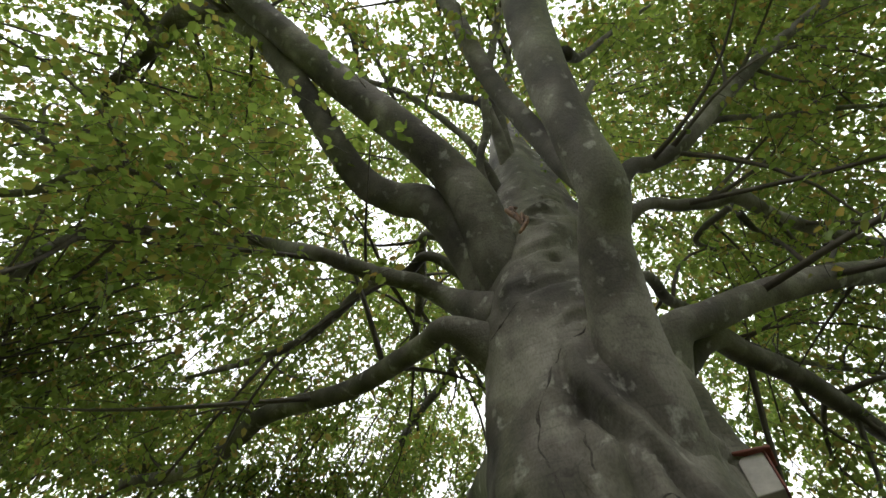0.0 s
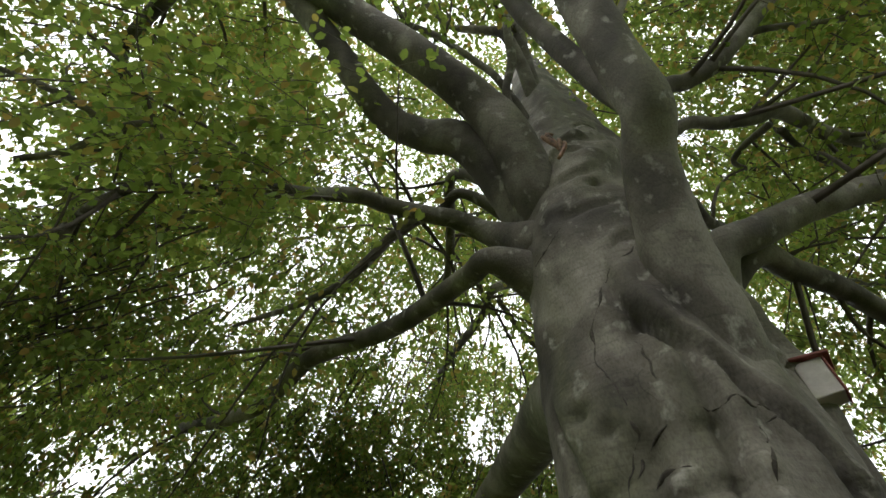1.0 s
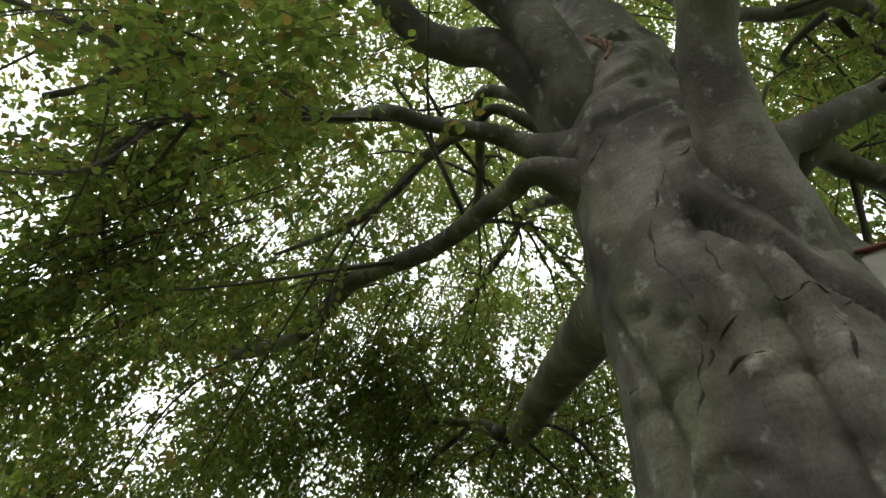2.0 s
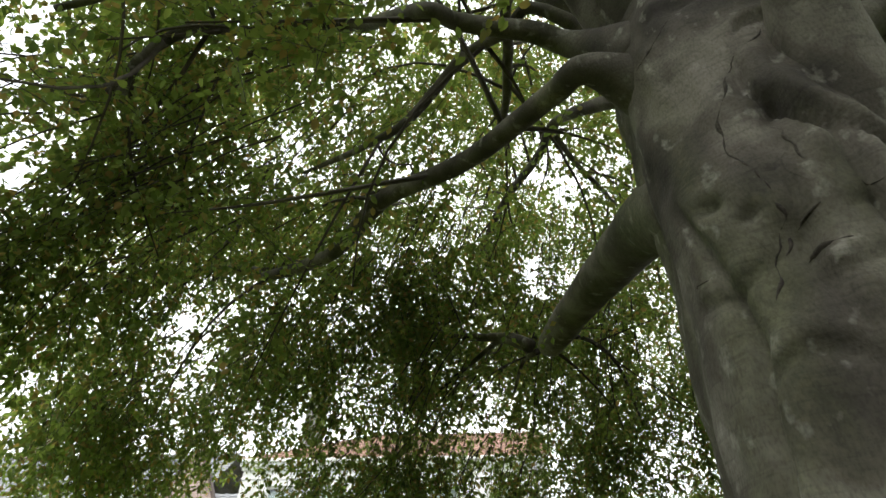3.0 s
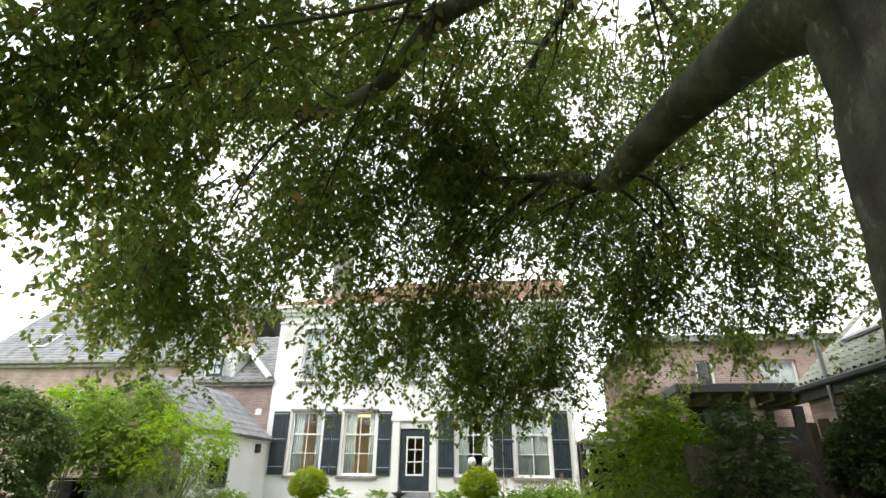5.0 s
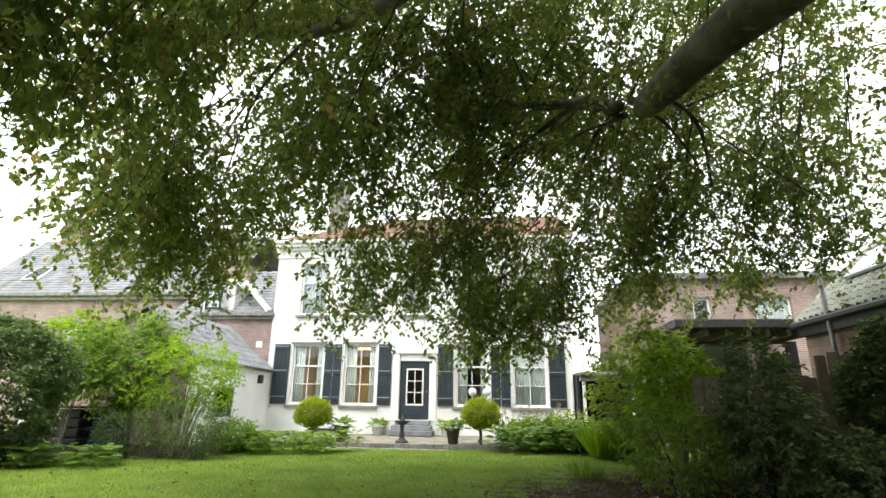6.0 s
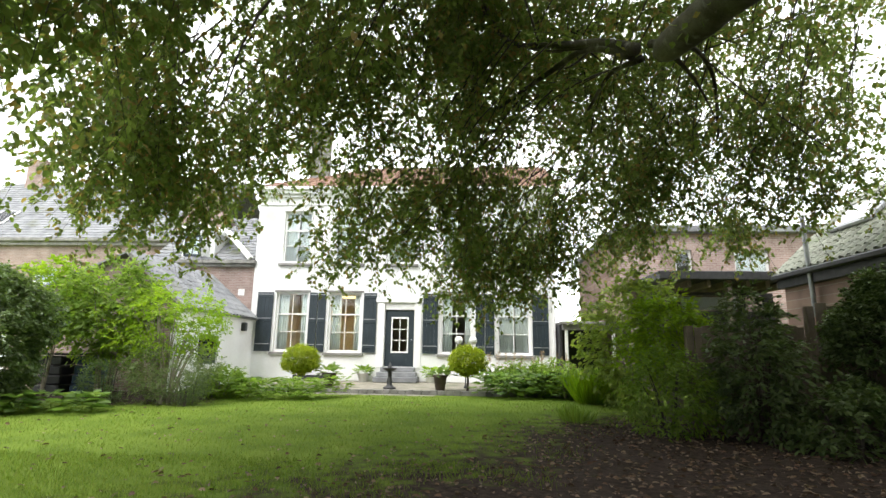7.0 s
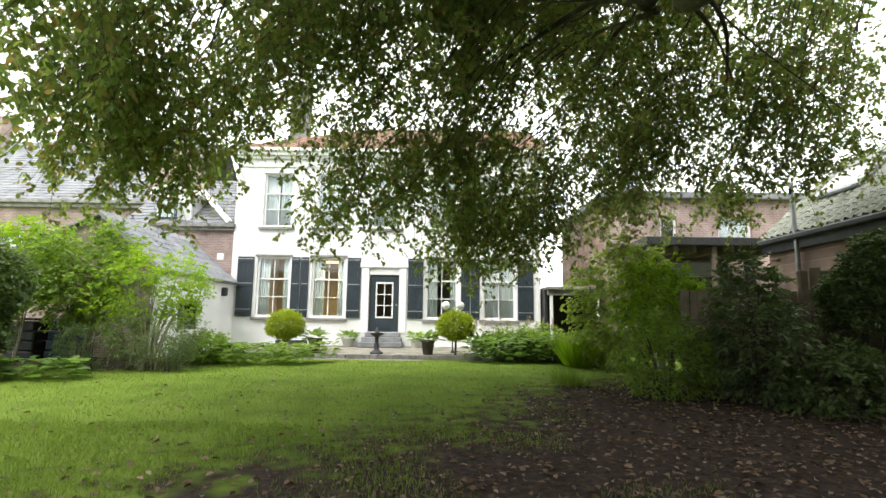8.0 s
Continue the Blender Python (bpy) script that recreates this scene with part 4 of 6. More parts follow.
def window(parent, x0, x1, z0, z1, y, cols=2, rows=(0.36, 0.32, 0.32), curtains="sides", sill=True, paint=None, deep=0.10):
    """A sash window set back in its opening: frame, glazing bars, panes, sill and curtains."""
    paint = paint or WHITE_PAINT
    f, bar = 0.075, 0.028
    yf = y + deep
    bm = bmesh.new()
    box(bm, x0, x0 + f, yf, yf + 0.08, z0, z1)
    box(bm, x1 - f, x1, yf, yf + 0.08, z0, z1)
    box(bm, x0 + f, x1 - f, yf, yf + 0.08, z1 - f, z1)
    box(bm, x0 + f, x1 - f, yf, yf + 0.08, z0, z0 + f * 1.2)
    win = part("window", bm, paint, parent, "white sash window with glazing bars")
    gx0, gx1, gz0, gz1 = x0 + f, x1 - f, z0 + f * 1.2, z1 - f
    z = gz1
    for r, share in enumerate(rows):
        zb = z - share * (gz1 - gz0)
        for c in range(cols):
            a, b = gx0 + (gx1 - gx0) * c / cols, gx0 + (gx1 - gx0) * (c + 1) / cols
            block("pane", a + bar / 2, b - bar / 2, yf + 0.035, yf + 0.041, zb + bar / 2, z - bar / 2, GLASS, win, bevel=0).visible_shadow = False
            if c:
                block("glazing_bar", a - bar / 2, a + bar / 2, yf + 0.015, yf + 0.065, zb, z, paint, win, bevel=0.003)
        if r < len(rows) - 1:
            t = 0.055 if r == 0 else bar
            block("glazing_bar", gx0, gx1, yf + 0.008, yf + 0.07, zb - t / 2, zb + t / 2, paint, win, bevel=0.003)
        z = zb
    if sill:
        block("sill", x0 - 0.12, x1 + 0.12, y - 0.10, y + deep, z0 - 0.10, z0 - 0.002, STONE, win, "grey stone sill", 0.01)
    w = x1 - x0
    if curtains == "sides":
        curtain(x0 + 0.06, x0 + 0.36 * w, yf + 0.115, z0 + 0.03, z1 - 0.05, win, 4)
        curtain(x1 - 0.24 * w, x1 - 0.06, yf + 0.115, z0 + 0.03, z1 - 0.05, win, 3)
    elif curtains == "full":
        curtain(x0 + 0.06, x0 + 0.5 * w, yf + 0.115, z0 + 0.03, z1 - 0.05, win, 7)
        curtain(x0 + 0.54 * w, x1 - 0.06, yf + 0.13, z0 + 0.03, z1 - 0.05, win, 7)
    return win


def shutter(parent, x0, x1, z0, z1, y):
    """A ledged plank shutter, hinged flat against the wall."""
    bm = bmesh.new()
    n = 4
    for i in range(n):
        box(bm, x0 + (x1 - x0) * i / n + 0.002, x0 + (x1 - x0) * (i + 1) / n - 0.002, y - 0.065, y - 0.035, z0, z1, None, 0.004)
    ob = part("shutter", bm, DARK_PAINT, parent, "blue-black painted plank shutter")
    for f in (0.09, 0.52, 0.93):
        zz = z0 + (z1 - z0) * f
        block("ledge", x0 + 0.015, x1 - 0.015, y - 0.085, y - 0.066, zz - 0.055, zz + 0.055, DARK_PAINT, ob, bevel=0.006)
        block("strap_hinge", x0 + 0.02, x1 - 0.02, y - 0.093, y - 0.086, zz + 0.062, zz + 0.088, GREY_METAL, ob, "pale metal strap hinge", 0.002)
    return ob


def courses(name, origin, along, up, length, slope, rows, material, parent, step=0.03, label="", wave=0.0, columns=1):
    """A roof slope of overlapping tile courses, one mesh; columns and wave give pantile rolls."""
    o, a, u = Vector(origin), Vector(along).normalized(), Vector(up).normalized()
    nrm = a.cross(u).normalized()
    if nrm.z < 0:
        nrm = -nrm
    vs, fs = [], []
    for r in range(rows):
        lo, hi = slope * r / rows, slope * (r + 1) / rows + 0.05
        k = len(vs)
        for c in range(columns + 1):
            s = length * c / columns
            w = wave * math.sin(c * math.pi / 2) if columns > 1 else 0
            jit = 0.006 * noise.noise(Vector((c * 0.9, r * 1.7, 0)))
            vs += [tuple(o + a * s + u * (lo + jit) + nrm * (step + w - 0.03)), tuple(o + a * s + u * (lo + jit) + nrm * (step + w)), tuple(o + a * s + u * hi + nrm * w)]
        for c in range(columns):
            b = k + c * 3
            fs += [(b, b + 3, b + 4, b + 1), (b + 1, b + 4, b + 5, b + 2)]
    return tagged(raw(name, vs, fs, material, parent, label), kind="stuff")


def gable(bm, x0, x1, y, z0, ridge, thick=0.25):
    a = [bm.verts.new((x, yy, z)) for yy in (y, y + thick) for x, z in ((x0, z0), (x1, z0), ((x0 + x1) / 2, ridge))]
    for f in ((0, 1, 2), (5, 4, 3), (0, 3, 4, 1), (1, 4, 5, 2), (2, 5, 3, 0)):
        bm.faces.new([a[i] for i in f])
    return bm


# ---- the white house ----
house = thing("white_house", "white limewashed two-storey house with dark shutters and sash windows", "house")
BAYS = [(-10.46, -9.22), (-8.42, -7.17), (-4.17, -2.97), (-2.06, -0.83)]
UPPER = [(-10.36, -9.26), (-8.34, -7.24), (-6.26, -5.16), (-4.12, -3.02), (-2.0, -0.9)]
holes = [(a, b, 1.24, 3.48) for a, b in BAYS] + [(a, b, 4.60, 6.68) for a, b in UPPER] + [(-6.26, -5.15, 0.76, 3.2)]
part("wall", wall_bm(bmesh.new(), -11.42, 0.08, 0.0, 7.25, FRONT, FRONT + 0.32, holes), WHITE_WALL, house)
bm = bmesh.new()
box(bm, -11.42, -11.12, FRONT + 0.321, FRONT + 8, 0, 7.25)
box(bm, -0.22, 0.08, FRONT + 0.321, FRONT + 8, 0, 7.25)
box(bm, -11.12, -0.22, FRONT + 7.7, FRONT + 8, 0, 7.25)
part("side_wall", bm, WHITE_WALL, house)
bm = bmesh.new()
box(bm, -11.44, 0.10, FRONT - 0.02, FRONT - 0.002, 0.25, 0.72)
part("plinth", bm, WHITE_WALL, house)
bm = bmesh.new()
for z0, z1, d in ((6.92, 6.99, 0.05), (7.24, 7.36, 0.10), (7.36, 7.5, 0.22), (7.5, 7.62, 0.32)):
    box(bm, -11.42 - d * 0.5, 0.08 + d * 0.5, FRONT - d, FRONT - 0.003 if z0 < 7.2 else FRONT + 0.3, z0, z1, None, 0.01)
part("cornice", bm, WHITE_PAINT, house, "white moulded cornice")


def trim_roof(ob, point, normal):
    """Cuts a slope off along a hip line."""
    bm = bmesh.new()
    bm.from_mesh(ob.data)
    bmesh.ops.bisect_plane(bm, geom=bm.verts[:] + bm.edges[:] + bm.faces[:], plane_co=point, plane_no=normal, clear_outer=True)
    bm.to_mesh(ob.data)
    bm.free()


HIP_F, HIP_B = (-11.7, FRONT - 0.25, 7.62), (-11.7, FRONT + 8.5, 7.62)
trim_roof(courses("roof", HIP_F, (1, 0, 0), (0, 0.88, 0.475), 12.1, 4.98, 15, RED_TILE, house, 0.03, "orange clay pantile roof", 0.025, 96), HIP_F, (-1, 1, 0))
trim_roof(courses("roof", HIP_B, (1, 0, 0), (0, -0.88, 0.475), 12.1, 4.98, 15, RED_TILE, house, 0.03, "orange clay pantile roof"), HIP_B, (-1, -1, 0))
hip_end = courses("roof", HIP_B, (0, -1, 0), (0.88, 0, 0.475), 8.75, 4.98, 15, RED_TILE, house, 0.03, "orange clay pantile hip", 0.025, 70)
trim_roof(hip_end, HIP_F, (1, -1, 0))
trim_roof(hip_end, HIP_B, (1, 1, 0))
for x in (-0.2,):
    bm = bmesh.new()
    gv = [bm.verts.new((xx, yy, zz)) for xx in (x, x + 0.28) for yy, zz in ((FRONT + 0.02, 7.25), (FRONT + 8, 7.25), (FRONT + 3.9, 9.55))]
    for f in ((0, 1, 2), (5, 4, 3), (0, 3, 4, 1), (1, 4, 5, 2), (2, 5, 3, 0)):
        bm.faces.new([gv[i] for i in f])
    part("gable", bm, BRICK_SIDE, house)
chim = block("chimney", -10.35, -9.6, FRONT + 2.6, FRONT + 3.3, 8.2, 11.5, STONE, house, "pale grey rendered chimney")
# rooms
bm = bmesh.new()
box(bm, -11.1, -0.25, FRONT + 0.33, FRONT + 7.6, 3.85, 4.0)
box(bm, -11.1, -0.25, FRONT + 0.33, FRONT + 7.6, 0.5, 0.62)
box(bm, -11.1, -0.25, FRONT + 0.33, FRONT + 7.6, 7.0, 7.1)
part("storey_floor", bm, ROOM_SHADED, house)
for x in (-6.9, -4.6, -2.5):
    block("partition", x, x + 0.12, FRONT + 0.33, FRONT + 4.5, 0.63, 3.84, ROOM, house, bevel=0)
    block("partition", x, x + 0.12, FRONT + 0.33, FRONT + 4.5, 4.01, 6.99, ROOM_SHADED, house, bevel=0)
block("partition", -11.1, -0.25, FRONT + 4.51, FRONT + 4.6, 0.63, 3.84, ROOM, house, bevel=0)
block("partition", -11.1, -0.25, FRONT + 4.51, FRONT + 4.6, 4.01, 6.99, ROOM_SHADED, house, bevel=0)
for (a, b), kind in zip(BAYS, ("sides", "sides", "sides", "full")):
    window(house, a, b, 1.24, 3.48, FRONT, curtains=kind)
    block("lintel", a - 0.08, b + 0.08, FRONT - 0.03, FRONT - 0.004, 3.485, 3.56, STONE, house, "grey stone lintel")
for a, b in UPPER:
    window(house, a, b, 4.60, 6.68, FRONT, curtains="full")
    block("lintel", a - 0.08, b + 0.08, FRONT - 0.03, FRONT - 0.004, 6.685, 6.78, WHITE_PAINT, house)
for x0, x1 in ((-11.17, -10.56), (-9.16, -8.52), (-7.08, -6.58), (-4.83, -4.26), (-2.86, -2.17), (-0.77, -0.18)):
    if x1 - x0 > 0.62 and -9.5 < x0 < -2:
        w = (x1 - x0 - 0.03) / 2
        shutter(house, x0, x0 + w, 1.25, 3.47, FRONT)
        shutter(house, x1 - w, x1, 1.25, 3.47, FRONT)
    else:
        shutter(house, x0, x1, 1.25, 3.47, FRONT)
# door
bm = bmesh.new()
box(bm, -6.24, -6.02, FRONT + 0.08, FRONT + 0.14, 0.77, 2.84)
box(bm, -5.37, -5.17, FRONT + 0.08, FRONT + 0.14, 0.77, 2.84)
box(bm, -6.02, -5.37, FRONT + 0.08, FRONT + 0.14, 2.59, 2.84)
box(bm, -6.02, -5.37, FRONT + 0.08, FRONT + 0.14, 0.77, 1.26)
door = part("door", bm, DARK_PAINT, house, "blue-black panelled door with six small panes")
block("panel", -5.96, -5.43, FRONT + 0.065, FRONT + 0.08, 0.88, 1.16, DARK_PAINT, door, bevel=0.01)
bm = bmesh.new()
box(bm, -6.02, -5.97, FRONT + 0.07, FRONT + 0.15, 1.26, 2.59)
box(bm, -5.42, -5.37, FRONT + 0.07, FRONT + 0.15, 1.26, 2.59)
box(bm, -5.97, -5.42, FRONT + 0.07, FRONT + 0.15, 1.26, 1.32)
box(bm, -5.97, -5.42, FRONT + 0.07, FRONT + 0.15, 2.53, 2.59)
box(bm, -5.71, -5.68, FRONT + 0.075, FRONT + 0.145, 1.32, 2.53)
for z in (1.71, 2.12):
    box(bm, -5.97, -5.42, FRONT + 0.078, FRONT + 0.142, z, z + 0.03)
part("glazing_bar", bm, WHITE_PAINT, door, "white glazing bars")
block("pane", -5.97, -5.42, FRONT + 0.105, FRONT + 0.11, 1.32, 2.53, GLASS, door, bevel=0).visible_shadow = False
bm = bmesh.new()
lathe(bm, [(0.005, 0), (0.022, 0.01), (0.026, 0.03), (0.015, 0.05)], (0, 0, 0), 10)
bmesh.ops.transform(bm, matrix=pose(-5.25, FRONT + 0.08, 1.75, 90, 0, 0), verts=bm.verts)
part("door_knob", bm, GREY_METAL, door, "metal knob")
bm = bmesh.new()
box(bm, -6.54, -6.27, FRONT - 0.05, FRONT + 0.06, 0.72, 3.12, None, 0.01)
box(bm, -5.14, -4.88, FRONT - 0.05, FRONT + 0.06, 0.72, 3.12, None, 0.01)
box(bm, -6.60, -4.82, FRONT - 0.08, FRONT + 0.06, 3.12, 3.30, None, 0.012)
box(bm, -6.26, -5.15, FRONT + 0.02, FRONT + 0.06, 2.86, 3.12, None, 0.006)
part("door_surround", bm, WHITE_PAINT, house, "white moulded door surround")
block("downpipe", -0.02, 0.07, FRONT - 0.10, FRONT - 0.02, 0.25, 7.3, WHITE_PAINT, house, "white rainwater pipe", 0.02)
block("cellar_grille", -9.62, -8.45, FRONT - 0.05, FRONT - 0.022, 0.27, 0.42, DARK_METAL, house, "dark cellar grille")

steps = thing("door_steps", "three worn grey stone steps at the front door", "steps")
for i in range(3):
    block("step", -6.48 + 0.08 * i, -4.92 - 0.08 * i, FRONT - 0.95 + 0.30 * i, FRONT - 0.055, 0.25 + 0.17 * i, 0.42 + 0.165 * i, SLATE, steps, bevel=0.015)

# a warm strip lamp in the second room and a lamp in the door's hall
strip = thing("ceiling_lamp", "glowing warm strip lamp in the room", "lamp", at=(-7.75, FRONT + 1.0, 3.40))
block("shade", -0.40, 0.40, -0.06, 0.06, -0.03, 0.05, WARM_GLOW, strip)
bulb = new("bulb", bpy.data.lights.new("bulb", "AREA"))
bulb.data.shape, bulb.data.size, bulb.data.size_y = "RECTANGLE", 0.8, 0.1
bulb.data.energy, bulb.data.color = 60, (1.0, 0.68, 0.34)
bulb.parent, bulb.location = strip, (0, 0, -0.04)
block("bracket", -0.02, 0.02, -0.02, 0.02, 0.051, 0.44, GREY_METAL, strip)
hall = thing("hall_lamp", "small warm pendant lamp in the hall", "lamp", at=(-5.6, FRONT + 2.4, 2.9))
part("shade", lathe(bmesh.new(), [(0.10, -0.1), (0.13, -0.02), (0.09, 0.09), (0.03, 0.12)], sides=14), WARM_GLOW, hall, "", True)
block("cord", -0.008, 0.008, -0.008, 0.008, 0.121, 0.94, DARK_METAL, hall, bevel=0)

# terrace
terrace = thing("terrace", "mossy paved terrace with a brick edge before the house", "terrace", kind="structure")
block("paving", -10.4, 0.0, 17.25, FRONT - 0.03, 0.0, 0.235, PAVING, terrace, bevel=0.01)
block("front_step", -7.4, -4.0, 16.75, 17.08, 0.0, 0.13, PAVING, terrace, "pale worn stone step", 0.02)
edge_mesh = None
for i in range(46):
    if edge_mesh is None:
        ob = block("edging_brick", -0.105, 0.105, -0.06, 0.06, -0.10, 0.10, STONE, terrace, bevel=0.012)
        edge_mesh = ob.data
    else:
        ob = new("edging_brick", edge_mesh)
        ob.parent = terrace
    ob.location = (-10.3 + 0.222 * i, 17.17, 0.15 + 0.006 * math.sin(i * 2.3))
    ob.rotation_euler = (0.02 * math.sin(i), 0.015 * math.sin(i * 1.7), 0.02 * math.sin(i * 3.1))

# ---- brick wing with dormer, left of the white house ----
wing = thing("brick_wing", "low brown brick wing with tiled roof and white dormer", "house")
part("wall", wall_bm(bmesh.new(), -15.6, -11.44, 0, 4.45, FRONT + 0.15, FRONT + 0.45, [(-12.55, -11.95, 2.3, 3.0)]), BRICK, wing)
window(wing, -12.55, -11.95, 2.3, 3.0, FRONT + 0.15, 2, (1.0,), "none")
block("inner_wall", -13.2, -11.5, FRONT + 1.2, FRONT + 1.3, 1.8, 3.6, ROOM_SHADED, wing)
bm = bmesh.new()
box(bm, -15.7, -11.40, FRONT - 0.05, FRONT + 0.45, 4.45, 4.56, None, 0.01)
box(bm, -15.7, -11.36, FRONT - 0.16, FRONT + 0.45, 4.56, 4.70, None, 0.02)
part("gutter", bm, STONE, wing, "grey moulded gutter board")
courses("roof", (-15.6, FRONT - 0.10, 4.70), (1, 0, 0), (0, 0.80, 0.6), 4.15, 4.2, 15, SLATE, wing, 0.03, "grey tiled roof", 0.02, 34)
block("wall_plate", -12.05, -11.80, FRONT + 0.13, FRONT + 0.148, 3.35, 3.60, WHITE_PAINT, wing, "small white plate")
dorm = block("dormer", -14.45, -13.15, FRONT + 0.10, FRONT + 1.9, 4.72, 5.95, WHITE_PAINT, wing, "white boarded dormer", 0.02)
window(wing, -14.36, -13.69, 4.86, 5.72, FRONT + 0.02, 2, (0.5, 0.5), "none", False, DARK_PAINT, 0.03)
bm = bmesh.new()
box(bm, 0.0, 0.42, -0.02, 0.02, 0, 0.86)
case = part("casement", bm, DARK_PAINT, wing, "dark casement standing open")
case.location, case.rotation_euler = (-13.66, FRONT + 0.03, 4.86), (0, 0, radians(-62))
# Opaque matt panes: the reflected sky is put into their pale colour.
for z in (0.05, 0.46):
    for x in (0.04, 0.23):
        block("pane", x, x + 0.15, -0.024, 0.024, z, z + 0.36, CURTAIN, case, "pane coloured pale as reflected sky", 0.0)
bm = bmesh.new()
prof = [(-14.65, 5.92), (-14.55, 6.05), (-14.2, 6.12), (-13.85, 6.30), (-13.5, 6.12), (-13.05, 6.05), (-12.85, 5.86)]
fr = [bm.verts.new((x, FRONT - 0.08, z)) for x, z in prof] + [bm.verts.new((x, FRONT - 0.08, z - 0.14)) for x, z in reversed(prof)]
f0 = bm.faces.new(fr)
ex = bmesh.ops.extrude_face_region(bm, geom=[f0])
bmesh.ops.translate(bm, vec=(0, 2.2, 0), verts=[v for v in ex["geom"] if isinstance(v, bmesh.types.BMVert)])
bmesh.ops.recalc_face_normals(bm, faces=bm.faces)
part("dormer_cornice", bm, WHITE_PAINT, wing, "white scrolled dormer cornice")
verge = block("verge_board", -0.09, 0.09, -0.93, 0.93, -0.08, 0.08, WHITE_PAINT, wing, "white raking board", 0.01)
ra, rb = Vector((-12.86, FRONT + 0.30, 6.02)), Vector((-11.56, FRONT - 0.12, 4.76))
verge.matrix_basis = Matrix.Translation((ra + rb) / 2) @ (rb - ra).to_track_quat("Y", "Z").to_matrix().to_4x4()

# ---- left house with the grey roof ----
left = thing("grey_roofed_house", "long brown brick house with a grey tiled roof", "house")
LY = 24.2
part("wall", wall_bm(bmesh.new(), -28, -14.6, 0, 5.75, LY, LY + 0.3, [(-22.6, -21.4, 3.2, 4.75), (-19.9, -18.7, 3.2, 4.75), (-17.4, -16.2, 3.2, 4.75)]), BRICK, left)
for x in (-22.6, -19.9, -17.4):
    window(left, x, x + 1.2, 3.2, 4.75, LY, 2, (0.4, 0.6), "none")
block("inner_wall", -27.6, -14.6, LY + 2.2, LY + 2.3, 2.4, 5.6, ROOM_SHADED, left)
bm = bmesh.new()
box(bm, -28.2, -14.5, LY - 0.18, LY + 0.3, 5.75, 5.92, None, 0.02)
box(bm, -28.2, -14.5, LY - 0.30, LY + 0.3, 5.92, 6.08, None, 0.03)
part("gutter", bm, STONE, left, "grey moulded gutter")
courses("roof", (-28.1, LY - 0.25, 6.08), (1, 0, 0), (0, 0.72, 0.69), 13.3, 5.6, 24, SLATE, left, 0.025, "weathered grey tile roof", 0.012, 90)
courses("roof", (-28.1, LY + 8.3, 6.08), (1, 0, 0), (0, -0.72, 0.69), 13.3, 5.6, 24, SLATE, left, 0.025)
bm = bmesh.new()
box(bm, -28, -27.7, LY + 0.302, LY + 8.69, 0, 5.75)
gv = [bm.verts.new((xx, yy, zz)) for xx in (-28, -27.7) for yy, zz in ((LY + 0.05, 5.76), (LY + 8.0, 5.76), (LY + 4.02, 9.7))]
for f in ((0, 1, 2), (5, 4, 3), (0, 3, 4, 1), (1, 4, 5, 2), (2, 5, 3, 0)):
    bm.faces.new([gv[i] for i in f])
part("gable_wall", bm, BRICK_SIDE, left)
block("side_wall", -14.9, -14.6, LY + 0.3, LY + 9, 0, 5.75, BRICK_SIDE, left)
block("rear_wall", -28, -14.6, LY + 8.7, LY + 9, 0, 5.75, BRICK, left)
sk = block("skylight", -0.45, 0.45, -0.6, 0.6, 0.05, 0.12, WHITE_PAINT, left, "white-framed roof window", 0.01)
sk.location, sk.rotation_euler = (-25.4, LY + 1.02, 7.28), (radians(43.8), 0, 0)
block("pane", -0.37, 0.37, -0.52, 0.52, 0.122, 0.13, GLASS, sk, bevel=0)
block("chimney", -26.9, -26.0, LY + 3.4, LY + 4.1, 9.2, 11.2, BRICK, left, "brown brick chimney")
bm = bmesh.new()
gable(bm, -17.2, -12.6, LY - 0.1, 4.5, 9.2)
part("gable", bm, BRICK, left)
for s in (-1, 1):
    vb = block("verge", -0.07, 0.07, -0.06, 0.14, 0, 5.35, TERRACOTTA, left, "brown verge tiles", 0.01)
    vb.matrix_basis = Matrix.Translation((-14.9 + s * 2.38, LY, 4.45)) @ pose(0, 0, 0, 0, -s * 26.1, 0)

# ---- white outbuilding with the mossy pantile roof ----
annex = thing("white_outbuilding", "small white outbuilding with a mossy pantiled roof", "shed")
AX, AR, AY0, AY1 = -11.25, -12.98, 16.6, FRONT + 0.14
bm = bmesh.new()
wall_bm(bm, AY0, AY1, 0, 2.45, 0, 0.25, [(17.7, 18.95, 0.84, 1.72)])
bmesh.ops.transform(bm, matrix=pose(AX, 0, 0, 0, 0, 90), verts=bm.verts)
part("wall", bm, WHITE_WALL, annex)
block("front_wall", -16.25, AX - 0.252, AY0, AY0 + 0.25, 0, 2.45, BRICK, annex)
block("far_wall", -16.5, -16.25, AY0, AY1, 0, 2.45, WHITE_WALL, annex)
bm = bmesh.new()
gv = [bm.verts.new((x, y, z)) for y in (AY0 + 0.01, AY0 + 0.21) for x, z in ((-16.4, 2.46), (AX - 0.02, 2.46), (AR, 3.94))]
for f in ((0, 1, 2), (5, 4, 3), (0, 3, 4, 1), (1, 4, 5, 2), (2, 5, 3, 0)):
    bm.faces.new([gv[i] for i in f])
part("gable", bm, FENCE_WOOD, annex, "weathered grey-brown boarded gable")
win = window(annex, 17.7, 18.95, 0.84, 1.72, 0, 2, (0.5, 0.5), "none", False, DARK_PAINT, 0.04)
for o in [win]:
    o.matrix_basis = pose(AX - 0.14, 0, 0, 0, 0, 90) @ pose(0, -0.14, 0, 0, 0, 0)
